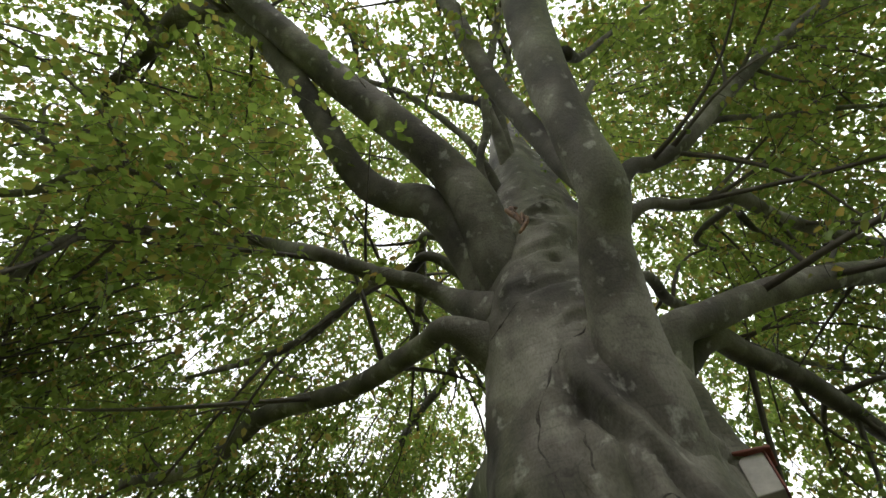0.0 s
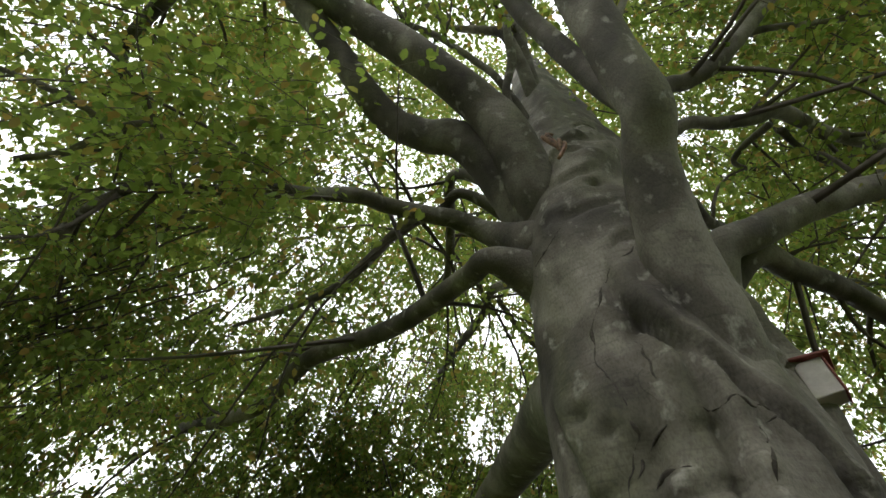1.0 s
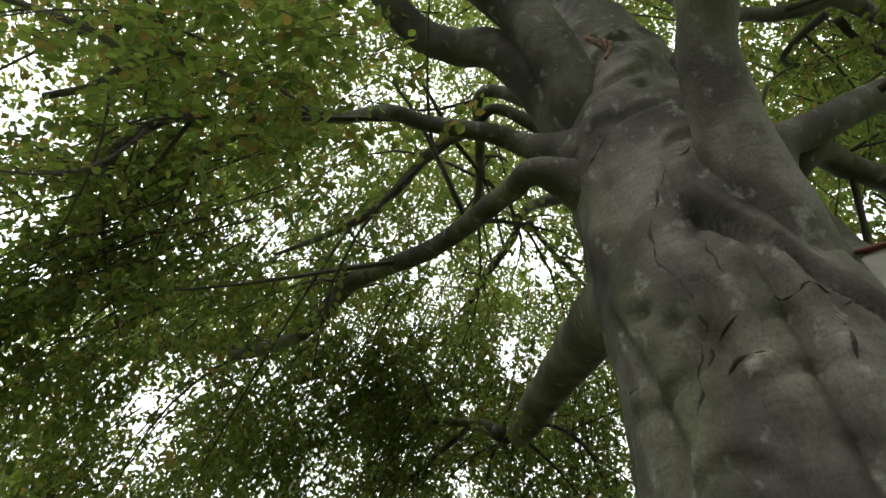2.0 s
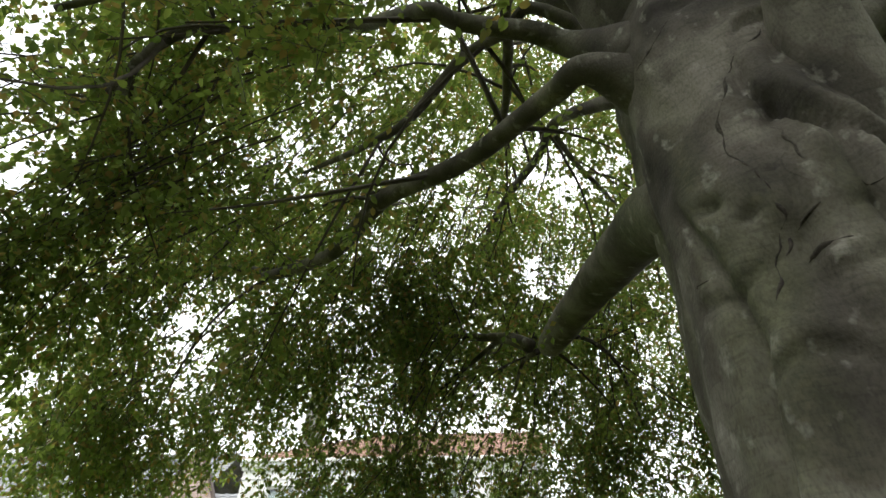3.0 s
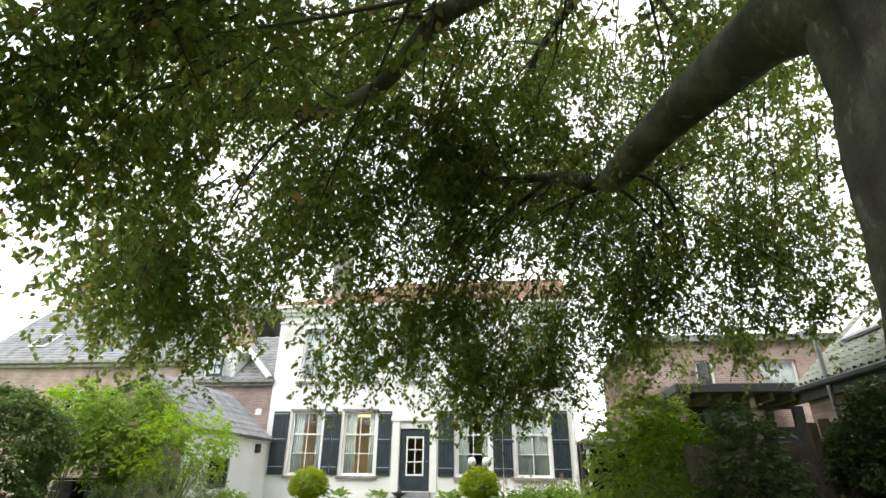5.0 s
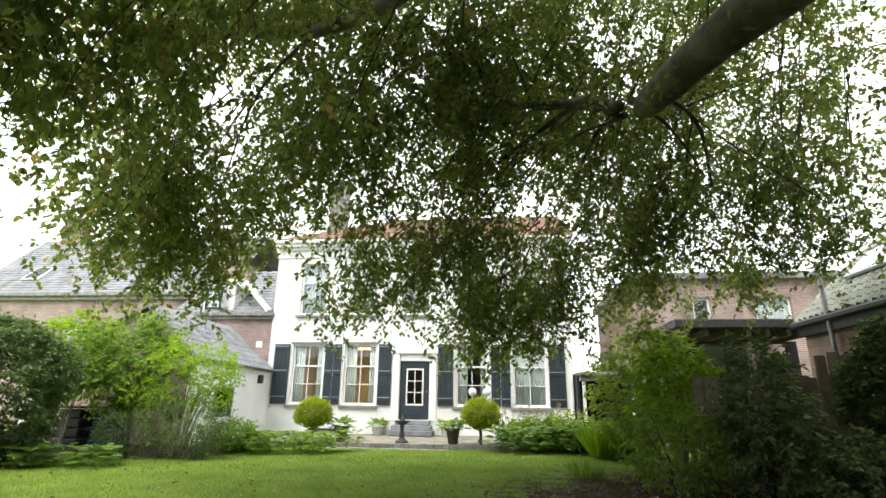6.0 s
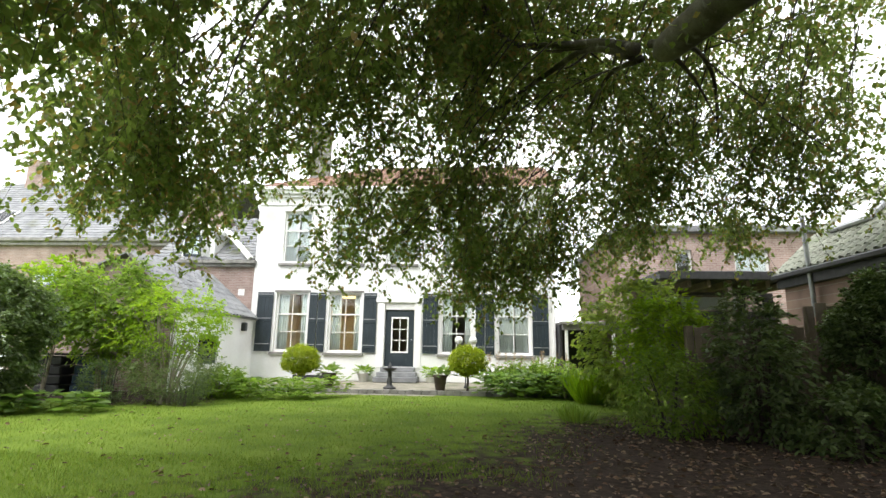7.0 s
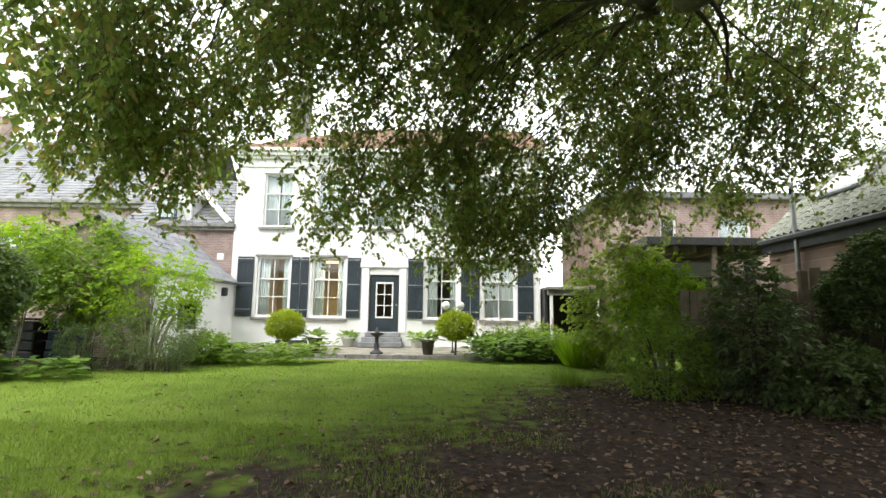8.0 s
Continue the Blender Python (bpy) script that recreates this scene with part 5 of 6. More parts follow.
block("inner_wall", -13.0, -12.9, 16.9, 19.5, 0.4, 2.3, CURTAIN, annex, "pale inner wall", 0)
lan = block("wall_lantern", AX - 0.02, AX + 0.16, 20.55, 20.75, 1.95, 2.25, DARK_METAL, annex, "dark wall lantern", 0.03)
block("eave_board", AX + 0.0, AX + 0.10, AY0 - 0.15, AY1 - 0.02, 2.36, 2.47, WHITE_PAINT, annex)
block("verge_board", -0.02, 0.08, -0.1, 0.02, 0, 2.46, STONE, annex, "weathered grey verge board", m=Matrix.Translation((AX + 0.12, AY0 - 0.14, 2.42)) @ pose(0, 0, 0, 0, -49.6, 0))
slope_len = math.hypot(AX + 0.15 - AR, 4.02 - 2.42)


def pantile(name, w=0.25, l=0.36, t=0.014):
    """One S-shaped roof tile, long side along y."""
    vs, n = [], 8
    for i in range(n + 1):
        s = i / n
        h = 0.035 * math.sin(2 * math.pi * s - 0.6)
        for y, d in ((0, 0.022), (l, 0)):
            vs += [(-w / 2 + w * s, y, h + d), (-w / 2 + w * s, y, h + d - t)]
    fs = []
    for i in range(n):
        a = i * 4
        fs += [(a, a + 4, a + 6, a + 2), (a + 1, a + 3, a + 7, a + 5), (a, a + 1, a + 5, a + 4), (a + 2, a + 6, a + 7, a + 3)]
    me = bpy.data.meshes.new(name)
    me.from_pydata(vs, [], fs)
    return me


def tile_slope(origin, along, up, cols, rows, pitch_u, pitch_v, material, parent, limit=300):
    """Lays single roof tiles, sharing one mesh, on a slope."""
    me = pantile("roof_tile", pitch_u * 1.1, pitch_v * 1.22)
    me.materials.append(material)
    a, u = Vector(along).normalized(), Vector(up).normalized()
    nrm = a.cross(u)
    basis = Matrix((a, u, nrm)).transposed().to_4x4()
    k = 0
    for r in range(rows):
        for c in range(cols):
            if k >= limit:
                return
            ob = new("roof_tile", me)
            ob.parent = parent
            tilt = pose(0, 0, 0, random.uniform(-1.5, 1.5), random.uniform(-1.5, 1.5), random.uniform(-1.2, 1.2))
            ob.matrix_basis = Matrix.Translation(Vector(origin) + a * (c + 0.5) * pitch_u + u * r * pitch_v + nrm * (0.03 + random.uniform(0, 0.006))) @ basis @ tilt
            k += 1


block("roof", -0.02, slope_len, AY0 - 0.15, AY1 - 0.03, -0.05, 0.0, SLATE, annex, "grey mossy pantile roof", 0, m=Matrix.Translation((AX + 0.15, 0, 2.42)) @ pose(0, 0, 0, 0, 180 + 40.4, 0) @ pose(0, 0, 0, 180, 0, 0) @ Matrix.Diagonal((1, -1, 1, 1)))
block("roof", -0.02, 3.95, AY0 - 0.15, AY1 - 0.03, 0.0, 0.05, SLATE, annex, "", 0, m=Matrix.Translation((-16.6, 0, 2.40)) @ pose(0, 0, 0, 0, -23.8, 0))
tile_slope((AX + 0.18, AY0 - 0.2, 2.42), (0, 1, 0), (AR - AX - 0.15, 0, 4.02 - 2.42), 21, 8, 0.245, slope_len / 8, SLATE, annex)

# ---- right: brick house, covered porch, shed doorway ----
back_house = thing("brick_house", "brown brick house with a dark flat porch", "house")
RY = 20.6
part("wall", wall_bm(bmesh.new(), 2.25, 9.5, 0, 5.6, RY, RY + 0.3, [(4.15, 4.75, 3.95, 5.0), (6.2, 7.4, 3.95, 5.0), (2.60, 3.2, 1.0, 1.75)]), BRICK, back_house)
window(back_house, 4.15, 4.75, 3.95, 5.0, RY, 1, (1.0,), "none")
window(back_house, 6.2, 7.4, 3.95, 5.0, RY, 2, (1.0,), "full")
window(back_house, 2.60, 3.2, 1.0, 1.75, RY, 1, (1.0,), "none")
block("inner_wall", 2.56, 9.5, RY + 1.6, RY + 1.7, 0, 5.5, ROOM_SHADED, back_house)
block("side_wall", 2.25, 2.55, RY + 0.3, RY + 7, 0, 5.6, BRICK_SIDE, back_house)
block("roof", 2.05, 9.7, RY - 0.25, RY + 7.2, 5.6, 5.85, SLATE, back_house, "flat grey roof edge", 0.03)
porch = thing("covered_porch", "dark flat-roofed timber porch with exposed beams", "porch")
block("roof", 2.45, 6.6, 17.5, RY - 0.02, 3.50, 3.75, DARK_METAL, porch, "black roof edge", 0.02)
for i in range(7):
    block("beam", 2.75 + 0.56 * i, 2.87 + 0.56 * i, 17.7, RY - 0.05, 3.30, 3.495, FENCE_WOOD, porch, bevel=0.01)
for x in (2.6, 4.5, 6.4):
    block("post", x - 0.07, x + 0.07, 17.65, 17.79, 0, 3.495, FENCE_WOOD, porch, bevel=0.01)
bm = wall_bm(bmesh.new(), 2.7, 6.4, 0, 3.28, 18.9, 19.0, [(3.55, 5.35, 2.70, 3.20), (5.55, 6.1, 2.70, 3.20)])
part("screen_wall", bm, DARK_METAL, porch, "dark boarded screen")
block("pane", 3.56, 5.34, 18.93, 18.94, 2.71, 3.19, GLASS, porch, bevel=0).visible_shadow = False
# White sheet behind the pane: reflected sky is put into its colour.
block("sky_reflection", 3.60, 5.30, 18.95, 18.965, 2.75, 3.14, CURTAIN, porch, "pale sheet coloured as reflected sky behind the porch pane")
shed = thing("shed_doorway", "dark open shed doorway with a white frame", "shed")
block("post", 0.28, 0.38, 20.9, 21.0, 0.1, 2.15, WHITE_PAINT, shed)
block("post", 1.92, 2.02, 20.9, 21.0, 0.1, 2.15, WHITE_PAINT, shed)
block("lintel", 0.20, 2.22, 20.85, 21.05, 2.151, 2.35, STONE, shed, "grey board with pale flashing")
block("roof", 0.14, 2.22, 20.7, 24, 2.351, 2.45, STONE, shed, "flat pale roof", 0.01)
# Near-black walls: the darkness inside the doorway is put into their colour.
block("back_wall", 0.12, 2.22, 23.6, 23.7, 0.1, 2.35, BLACK_PLASTIC, shed)
block("side_wall", 0.12, 0.22, 21.1, 23.6, 0.1, 2.35, BLACK_PLASTIC, shed)

# ---- right: side house with mossy tiles ----
side = thing("side_house", "brown brick side building with a mossy tiled roof", "house")
SX, SZ = 5.25, 3.45
block("wall", SX, SX + 0.3, 3.0, 16.3, 0, SZ - 0.12, BRICK_SIDE, side, bevel=0)
block("end_wall", SX + 0.3, SX + 5, 16.0, 16.3, 0, SZ - 0.12, BRICK, side, bevel=0)
bm = bmesh.new()
gable(bm, SX + 0.05, SX + 5.0, 15.98, SZ - 0.13, 5.75, 0.28)
part("gable", bm, BRICK, side)
up_len = math.hypot(2.5, 2.3)
courses("roof", (SX - 0.18, 16.45, SZ - 0.02), (0, -1, 0), (2.5, 0, 2.3), 13.6, up_len, 12, MOSS_TILE, side, 0.035, "mossy grey-green tile roof", 0.02, 100)
courses("roof", (SX + 5.2, 3.0, SZ - 0.02), (0, 1, 0), (-2.5, 0, 2.3), 13.4, up_len, 12, MOSS_TILE, side, 0.035)
block("gutter", SX - 0.30, SX - 0.16, 2.9, 16.4, SZ - 0.16, SZ - 0.02, DARK_METAL, side, "black gutter", 0.03)
block("fascia", SX - 0.155, SX - 0.004, 2.9, 16.35, SZ - 0.38, SZ - 0.10, DARK_METAL, side, "black fascia board", 0.01)
sk2 = block("skylight", -0.5, 0.5, -0.75, 0.75, 0.04, 0.12, GREY_METAL, side, "grey-framed roof window", 0.01)
sk2.matrix_basis = Matrix.Translation((SX + 1.12, 14.75, SZ + 1.25)) @ pose(0, 0, 0, 0, -42.6, 0)
block("pane", -0.40, 0.40, -0.62, 0.62, 0.122, 0.13, CURTAIN, sk2, "pale opaque roof-window pane", 0)
pv, pf = tube(spline([(5.12, 15.0, 2.25, 0.055), (5.12, 15.0, 2.6, 0.055), (5.09, 14.96, 2.9, 0.055), (5.02, 14.9, 4.4, 0.055), (5.02, 14.9, 4.7, 0.055)], 5), 10)
raw("downpipe", [tuple(v) for v in pv], pf, GREY_METAL, side, "zinc rainwater pipe", True)
lamp = block("wall_lamp", SX - 0.18, SX - 0.01, 11.75, 11.95, 2.62, 2.75, WHITE_PAINT, side, "white wall lamp", 0.03)

# ---- fence with ivy ----
fence = thing("board_fence", "weathered board fence darkened by moss", "fence")
fence_board = None
line_pts = [(0.7, 11.5), (2.5, 11.1), (3.6, 9.9), (4.4, 6.5), (4.9, 3.0)]
run = []
for (ax_, ay_), (bx_, by_) in zip(line_pts, line_pts[1:]):
    n = int(math.hypot(bx_ - ax_, by_ - ay_) / 0.150) + 1
    ang = math.atan2(by_ - ay_, bx_ - ax_)
    for i in range(n):
        run.append((ax_ + (bx_ - ax_) * i / n, ay_ + (by_ - ay_) * i / n, ang))
for i, (x, y, ang) in enumerate(run):
    if fence_board is None:
        ob = block("board", -0.078, 0.078, -0.012, 0.012, 0.0, 2.05, FENCE_WOOD, fence, bevel=0.006)
        fence_board = ob.data
    else:
        ob = new("board", fence_board)
        ob.parent = fence
    ob.location = (x, y, ground_z(x, y) + 0.03 + random.uniform(-0.05, 0.04))
    ob.scale = (1, 1, 0.84 if y > 11.09 else 1)
    ob.rotation_euler = (radians(random.uniform(-1.0, 1.0)), radians(random.uniform(-1.0, 1.0)), ang + radians(random.uniform(-2, 2)))
for px_, py_ in line_pts:
    block("post", px_ - 0.06, px_ + 0.06, py_ - 0.06, py_ + 0.06, ground_z(px_, py_) - 0.05, 2.12 if py_ < 11.3 else 1.8, FENCE_WOOD, fence, bevel=0.01)
for (ax_, ay_), (bx_, by_) in zip(line_pts, line_pts[1:]):
    L_ = math.hypot(bx_ - ax_, by_ - ay_)
    for z in (0.45, 1.55):
        block("rail", 0, L_, 0.014, 0.06, z, z + 0.08, FENCE_WOOD, fence, bevel=0.006, m=Matrix.Translation((ax_, ay_, 0)) @ pose(0, 0, 0, 0, 0, math.degrees(math.atan2(by_ - ay_, bx_ - ax_))))

# ---- planting ----
LIME = leaf_mat("lime_shrub_leaves", [(0.14, 0.23, 0.015), (0.20, 0.31, 0.022), (0.27, 0.36, 0.03), (0.16, 0.25, 0.02)], 0.42)
MID = leaf_mat("mid_green_leaves", [(0.11, 0.175, 0.038), (0.155, 0.235, 0.05), (0.215, 0.285, 0.066), (0.13, 0.20, 0.046)], 0.42)
FRESH = leaf_mat("fresh_green_leaves", [(0.12, 0.20, 0.03), (0.175, 0.265, 0.042), (0.23, 0.31, 0.055), (0.14, 0.22, 0.035)], 0.4)
SOFT = leaf_mat("soft_green_leaves", [(0.15, 0.20, 0.05), (0.21, 0.265, 0.07), (0.28, 0.32, 0.10), (0.18, 0.23, 0.06)], 0.4)
SAGE = leaf_mat("sage_leaves", [(0.085, 0.125, 0.045), (0.13, 0.17, 0.07), (0.19, 0.23, 0.10)], 0.3, 0.35)
PALE = leaf_mat("pale_flowers", [(0.45, 0.46, 0.34), (0.6, 0.6, 0.46), (0.52, 0.5, 0.36)], 0.3)
LAUREL = leaf_mat("dark_glossy_leaves", [(0.072, 0.108, 0.046), (0.10, 0.145, 0.058), (0.13, 0.175, 0.072), (0.085, 0.125, 0.054)], 0.3, 0.35)
TOPIARY = leaf_mat("golden_box_leaves", [(0.17, 0.23, 0.012), (0.26, 0.32, 0.016), (0.36, 0.39, 0.025), (0.20, 0.26, 0.016)], 0.3)
HOSTA = leaf_mat("hosta_leaves", [(0.10, 0.17, 0.055), (0.14, 0.215, 0.07), (0.20, 0.27, 0.105), (0.12, 0.19, 0.058)], 0.36)
BLADE = leaf_mat("grass_blades", [(0.09, 0.145, 0.02), (0.132, 0.198, 0.028), (0.178, 0.242, 0.04), (0.155, 0.182, 0.05)], 0.35)
LITTER = leaf_mat("fallen_leaves", [(0.06, 0.036, 0.028), (0.11, 0.065, 0.045), (0.19, 0.115, 0.08), (0.30, 0.22, 0.17), (0.085, 0.05, 0.04)], 0.1)


def shrub(name, label, at, size, count, leaf, material, trunks=7, stem_material=None, hollow=0.55, ratio=0.5, low=0.12, category="shrub", spread=0.25, per=9):
    """A shrub of stems that fan out from the base, with sprays of leaves through an uneven crown."""
    x, y = at
    z = ground_z(x, y)
    ob = thing(name, label, category)
    fol = Foliage()
    lines = []
    tips = []
    for i in range(trunks):
        a = RNG.uniform(0, 2 * math.pi)
        reach = RNG.uniform(0.25, 0.75)
        tip = np.array((x + math.cos(a) * size[0] * reach, y + math.sin(a) * size[1] * reach, z + size[2] * RNG.uniform(0.6, 0.92)))
        base = np.array((x + math.cos(a) * spread * 0.6, y + math.sin(a) * spread * 0.6, z - 0.03))
        mid = base * 0.5 + tip * 0.5 + np.array((-math.cos(a), -math.sin(a), 0)) * 0.15 * size[0] * reach
        lines.append(spline([(*base, 0.024), (*mid, 0.016), (*tip, 0.006)], 6))
        tips.append(tip)
    made = 0
    while made < count * 1.5:
        v = unit(RNG.normal(0, 1, 3))
        k = hollow + (1 - hollow) * RNG.random() ** 0.6
        p = np.array((x + v[0] * size[0] * k, y + v[1] * size[1] * k, z + size[2] * (low + (1 - low) * (0.5 + 0.5 * v[2] * k))))
        lump = noise.noise(Vector(p * 1.5) + Vector((len(name) * 3.1, 0, 0)))
        p[:2] += v[:2] * np.array(size[:2]) * 0.4 * lump
        p[2] += 0.18 * size[2] * lump * max(0, v[2])
        if lump < -0.26:
            continue
        made += 1
        fol.spray(p, v * (1, 1, 0.5) + RNG.normal(0, 0.5, 3) + np.array((0, 0, 0.35)), RNG.uniform(1.6, 3.4) * leaf + 0.06, per, leaf, 0.3, 0.003 if leaf > 0.1 else 0)
    for ln in lines:
        v, f = tube(ln, 6)
        raw("stem", [tuple(q) for q in v], f, stem_material or STEM, ob, "", True)
    fol.build(ob, material, TWIG, "foliage", ratio)
    return ob


shrub("tall_shrub", "tall loose shrub with pale stems and lime-green leaves", (-10.25, 14.4), (1.45, 1.1, 2.5), 360, 0.095, LIME, 26, STEM, 0.35, 0.42, 0.40)
shrub("leafy_shrub", "broad bright green shrub beside the outbuilding", (-12.0, 14.8), (1.15, 1.0, 3.3), 640, 0.12, MID, 9, STEM, 0.45, 0.5, 0.28)
shrub("lime_bush", "yellow-green bush in the border", (-13.7, 14.9), (1.15, 0.9, 3.05), 430, 0.12, LIME, 6, STEM, 0.5, 0.5, 0.46)
shrub("low_dark_bush", "low dark green bush at the lawn edge", (-9.2, 13.6), (0.34, 0.3, 0.7), 180, 0.03, LAUREL, 4, TWIG, 0.5, 0.5, 0.02)
shrub("low_dark_bush", "low dark green bush at the lawn edge", (-11.0, 13.5), (0.45, 0.4, 1.0), 260, 0.04, LAUREL, 5, TWIG, 0.5, 0.5, 0.02)
shrub("border_shrub", "grey-green feathery shrub at the lawn edge", (-9.75, 13.75), (1.0, 0.5, 1.45), 620, 0.06, SAGE, 9, STEM, 0.4, 0.3, 0.02)
shrub("clipped_hedge", "tall dark green glossy hedge", (-12.75, 11.75), (1.2, 1.2, 2.75), 2600, 0.085, LAUREL, 6, TWIG, 0.7, 0.55, 0.02, "hedge")
flowering = shrub("flowering_bush", "large green bush with pale flower heads", (0.85, 14.9), (1.1, 0.9, 3.0), 400, 0.14, SOFT, 7, STEM, 0.5, 0.5, 0.05)
for k in range(16):
    a_, e_ = RNG.uniform(0, 2 * math.pi), RNG.uniform(0.55, 0.95)
    fx, fy, fz = 0.85 + 1.0 * math.cos(a_) * e_, 14.9 + 0.9 * math.sin(a_) * e_ - 0.3, 0.1 + 2.9 * RNG.uniform(0.62, 0.98)
    n_ = 30
    d_ = unit(RNG.normal(0, 1, (n_, 3)))
    tagged(leaves("flower_head", np.array((fx, fy, fz)) + d_ * 0.05, d_, unit(RNG.normal(0, 1, (n_, 3))), np.full(n_, 0.035), np.full(n_, 0.03), PALE, flowering, "pale cream flower head"), kind="stuff")
shrub("lime_bush", "fresh lime-green bush beside the planting bed", (0.72, 12.5), (0.78, 0.65, 2.3), 330, 0.12, LIME, 14, STEM, 0.35, 0.42, 0.35)
shrub("laurel_bush", "dark glossy laurel bush in the shade", (1.17, 10.3), (0.42, 0.45, 2.15), 330, 0.105, LAUREL, 6, TWIG, 0.5, 0.45, 0.02)
shrub("laurel_bush", "dark spreading bush over the leaf bed", (0.1, 10.9), (0.7, 0.6, 1.2), 330, 0.085, MID, 6, TWIG, 0.45, 0.4, 0.02)
shrub("laurel_bush", "dark glossy laurel bush in the shade", (1.9, 9.6), (0.55, 0.6, 0.8), 200, 0.10, LAUREL, 6, TWIG, 0.5, 0.45, 0.02)
shrub("ivy", "dark ivy over the top of the fence", (2.85, 10.2), (0.55, 0.40, 2.4), 1500, 0.06, LAUREL, 3, TWIG, 0.6, 0.7, 0.02, "ivy")


def topiary(at, base):
    """A clipped ball on a bare stem."""
    ob = thing("topiary_tree", "clipped golden-green ball on a bare stem", "topiary", "topiary pair")
    x, y = at
    v, f = tube(spline([(x, y, base, 0.035), (x + 0.01, y, base + 0.25, 0.03), (x, y, base + 0.62, 0.028)], 5), 8)
    raw("stem", [tuple(q) for q in v], f, TWIG, ob, "", True)
    fol = Foliage()
    for _ in range(1700):
        w = unit(RNG.normal(0, 1, 3))
        k = 0.45 + 0.53 * RNG.random() ** 0.5
        if w[2] < -0.55:
            k *= 0.8
        p = np.array((x, y, base + 0.80)) + w * (0.52 * k, 0.52 * k, 0.42 * k) * (1 + 0.06 * noise.noise(Vector(w * 3)))
        fol.spray(p, w + RNG.normal(0, 0.4, 3), 0.09, 8, 0.046, 0.1, 0)
    fol.build(ob, TOPIARY, TWIG, "foliage", 0.6)


topiary((-8.03, 17.55), 0.2)
topiary((-3.14, 17.45), 0.24)


def pot(at, base, r, h, material, label, plant, seed):
    ob = thing("plant_pot", label, "plant pot", at=(*at, base))
    part("pot", lathe(bmesh.new(), [(r * 0.62, 0), (r * 0.66, 0.01), (r * 0.93, h * 0.86), (r * 1.06, h * 0.87), (r * 1.06, h), (r * 0.9, h), (r * 0.86, h * 0.9)], sides=22), material, ob, "", True)
    n = 46
    a = RNG.uniform(0, 2 * math.pi, n)
    ring = np.column_stack([np.cos(a), np.sin(a), np.zeros(n)])
    way = ring * RNG.uniform(0.3, 1, (n, 1)) + np.array((0, 0, 1)) * RNG.uniform(0.1, 0.9, (n, 1))
    b = np.array((0, 0, h * 0.9)) + ring * r * 0.4 + way * 0.12 * RNG.random((n, 1))
    leaves("plant", b + way * 0.1, way + np.array((0, 0, -0.3)), np.array((0, 0, 1.0)) + ring * 0.6, RNG.uniform(0.16, 0.28, n), RNG.uniform(0.09, 0.17, n), plant, ob, "pale green leafy plant")


pot((-7.22, 17.75), 0.235, 0.20, 0.42, TERRACOTTA, "dark tapered pot with a pale hosta", HOSTA, 1)
pot((-3.92, 17.4), 0.24, 0.20, 0.42, TERRACOTTA, "dark tapered pot with trailing leaves", HOSTA, 2)
pot((-6.9, 21.2), 0.235, 0.22, 0.32, WHITE_WALL, "pale stone pot with small plants", MID, 3)
pot((-4.45, 21.2), 0.235, 0.22, 0.34, WHITE_WALL, "pale stone pot with a lime grass", LIME, 4)

bath = thing("bird_bath", "dark stone bird bath on a turned pedestal", "bird bath", at=(-5.4, 17.6, 0.235))
part("pedestal", lathe(bmesh.new(), [(0.19, 0), (0.19, 0.05), (0.12, 0.08), (0.075, 0.14), (0.085, 0.22), (0.055, 0.32), (0.06, 0.46), (0.09, 0.50)], sides=20), DARK_METAL, bath, "", True)
part("bowl", lathe(bmesh.new(), [(0.07, 0.50), (0.15, 0.53), (0.21, 0.58), (0.22, 0.60), (0.20, 0.60), (0.08, 0.565)], sides=24), DARK_METAL, bath, "", True)
part("finial", lathe(bmesh.new(), [(0.09, 0.57), (0.07, 0.62), (0.03, 0.70), (0.012, 0.76)], sides=10), DARK_METAL, bath, "", True)

gl = thing("garden_lamp", "iron garden lamp with two white glass globes", "lamp", at=(-3.2, 18.6, 0.235))
part("post", lathe(bmesh.new(), [(0.07, 0), (0.05, 0.05), (0.022, 0.1), (0.022, 1.3), (0.03, 1.34)], sides=10), DARK_METAL, gl, "", True)
for s in (-1, 1):
    v, f = tube(spline([(0, 0, 1.25, 0.012), (0.12 * s, 0, 1.22, 0.012), (0.22 * s, 0, 1.30, 0.012)], 5), 6)
    raw("arm", [tuple(q) for q in v], f, DARK_METAL, gl, "", True)
    bm = bmesh.new()
    bmesh.ops.create_uvsphere(bm, u_segments=20, v_segments=12, radius=0.13, matrix=Matrix.Translation((0.22 * s, 0, 1.44)))
    part("globe", bm, GLOBE, gl, "white glass globe", True)

# rubbish bins by the outbuilding
for i, (bx, by, m_, lab) in enumerate(((-13.75, 15.5, BLACK_PLASTIC, "black plastic compost bin with ribbed sides"), (-12.95, 15.75, BLUE_PLASTIC, "dark blue plastic wheeled bin"))):
    b_ = thing("garden_bin", lab, "bin", at=(bx, by, ground_z(bx, by)))
    for k in range(4):
        w = 0.36 - 0.015 * k
        block("body", -w, w, -w, w, 0.24 * k, 0.24 * k + 0.225, m_, b_, bevel=0.03)
    block("lid", -0.34, 0.34, -0.35, 0.33, 0.965, 1.02, m_, b_, bevel=0.03)


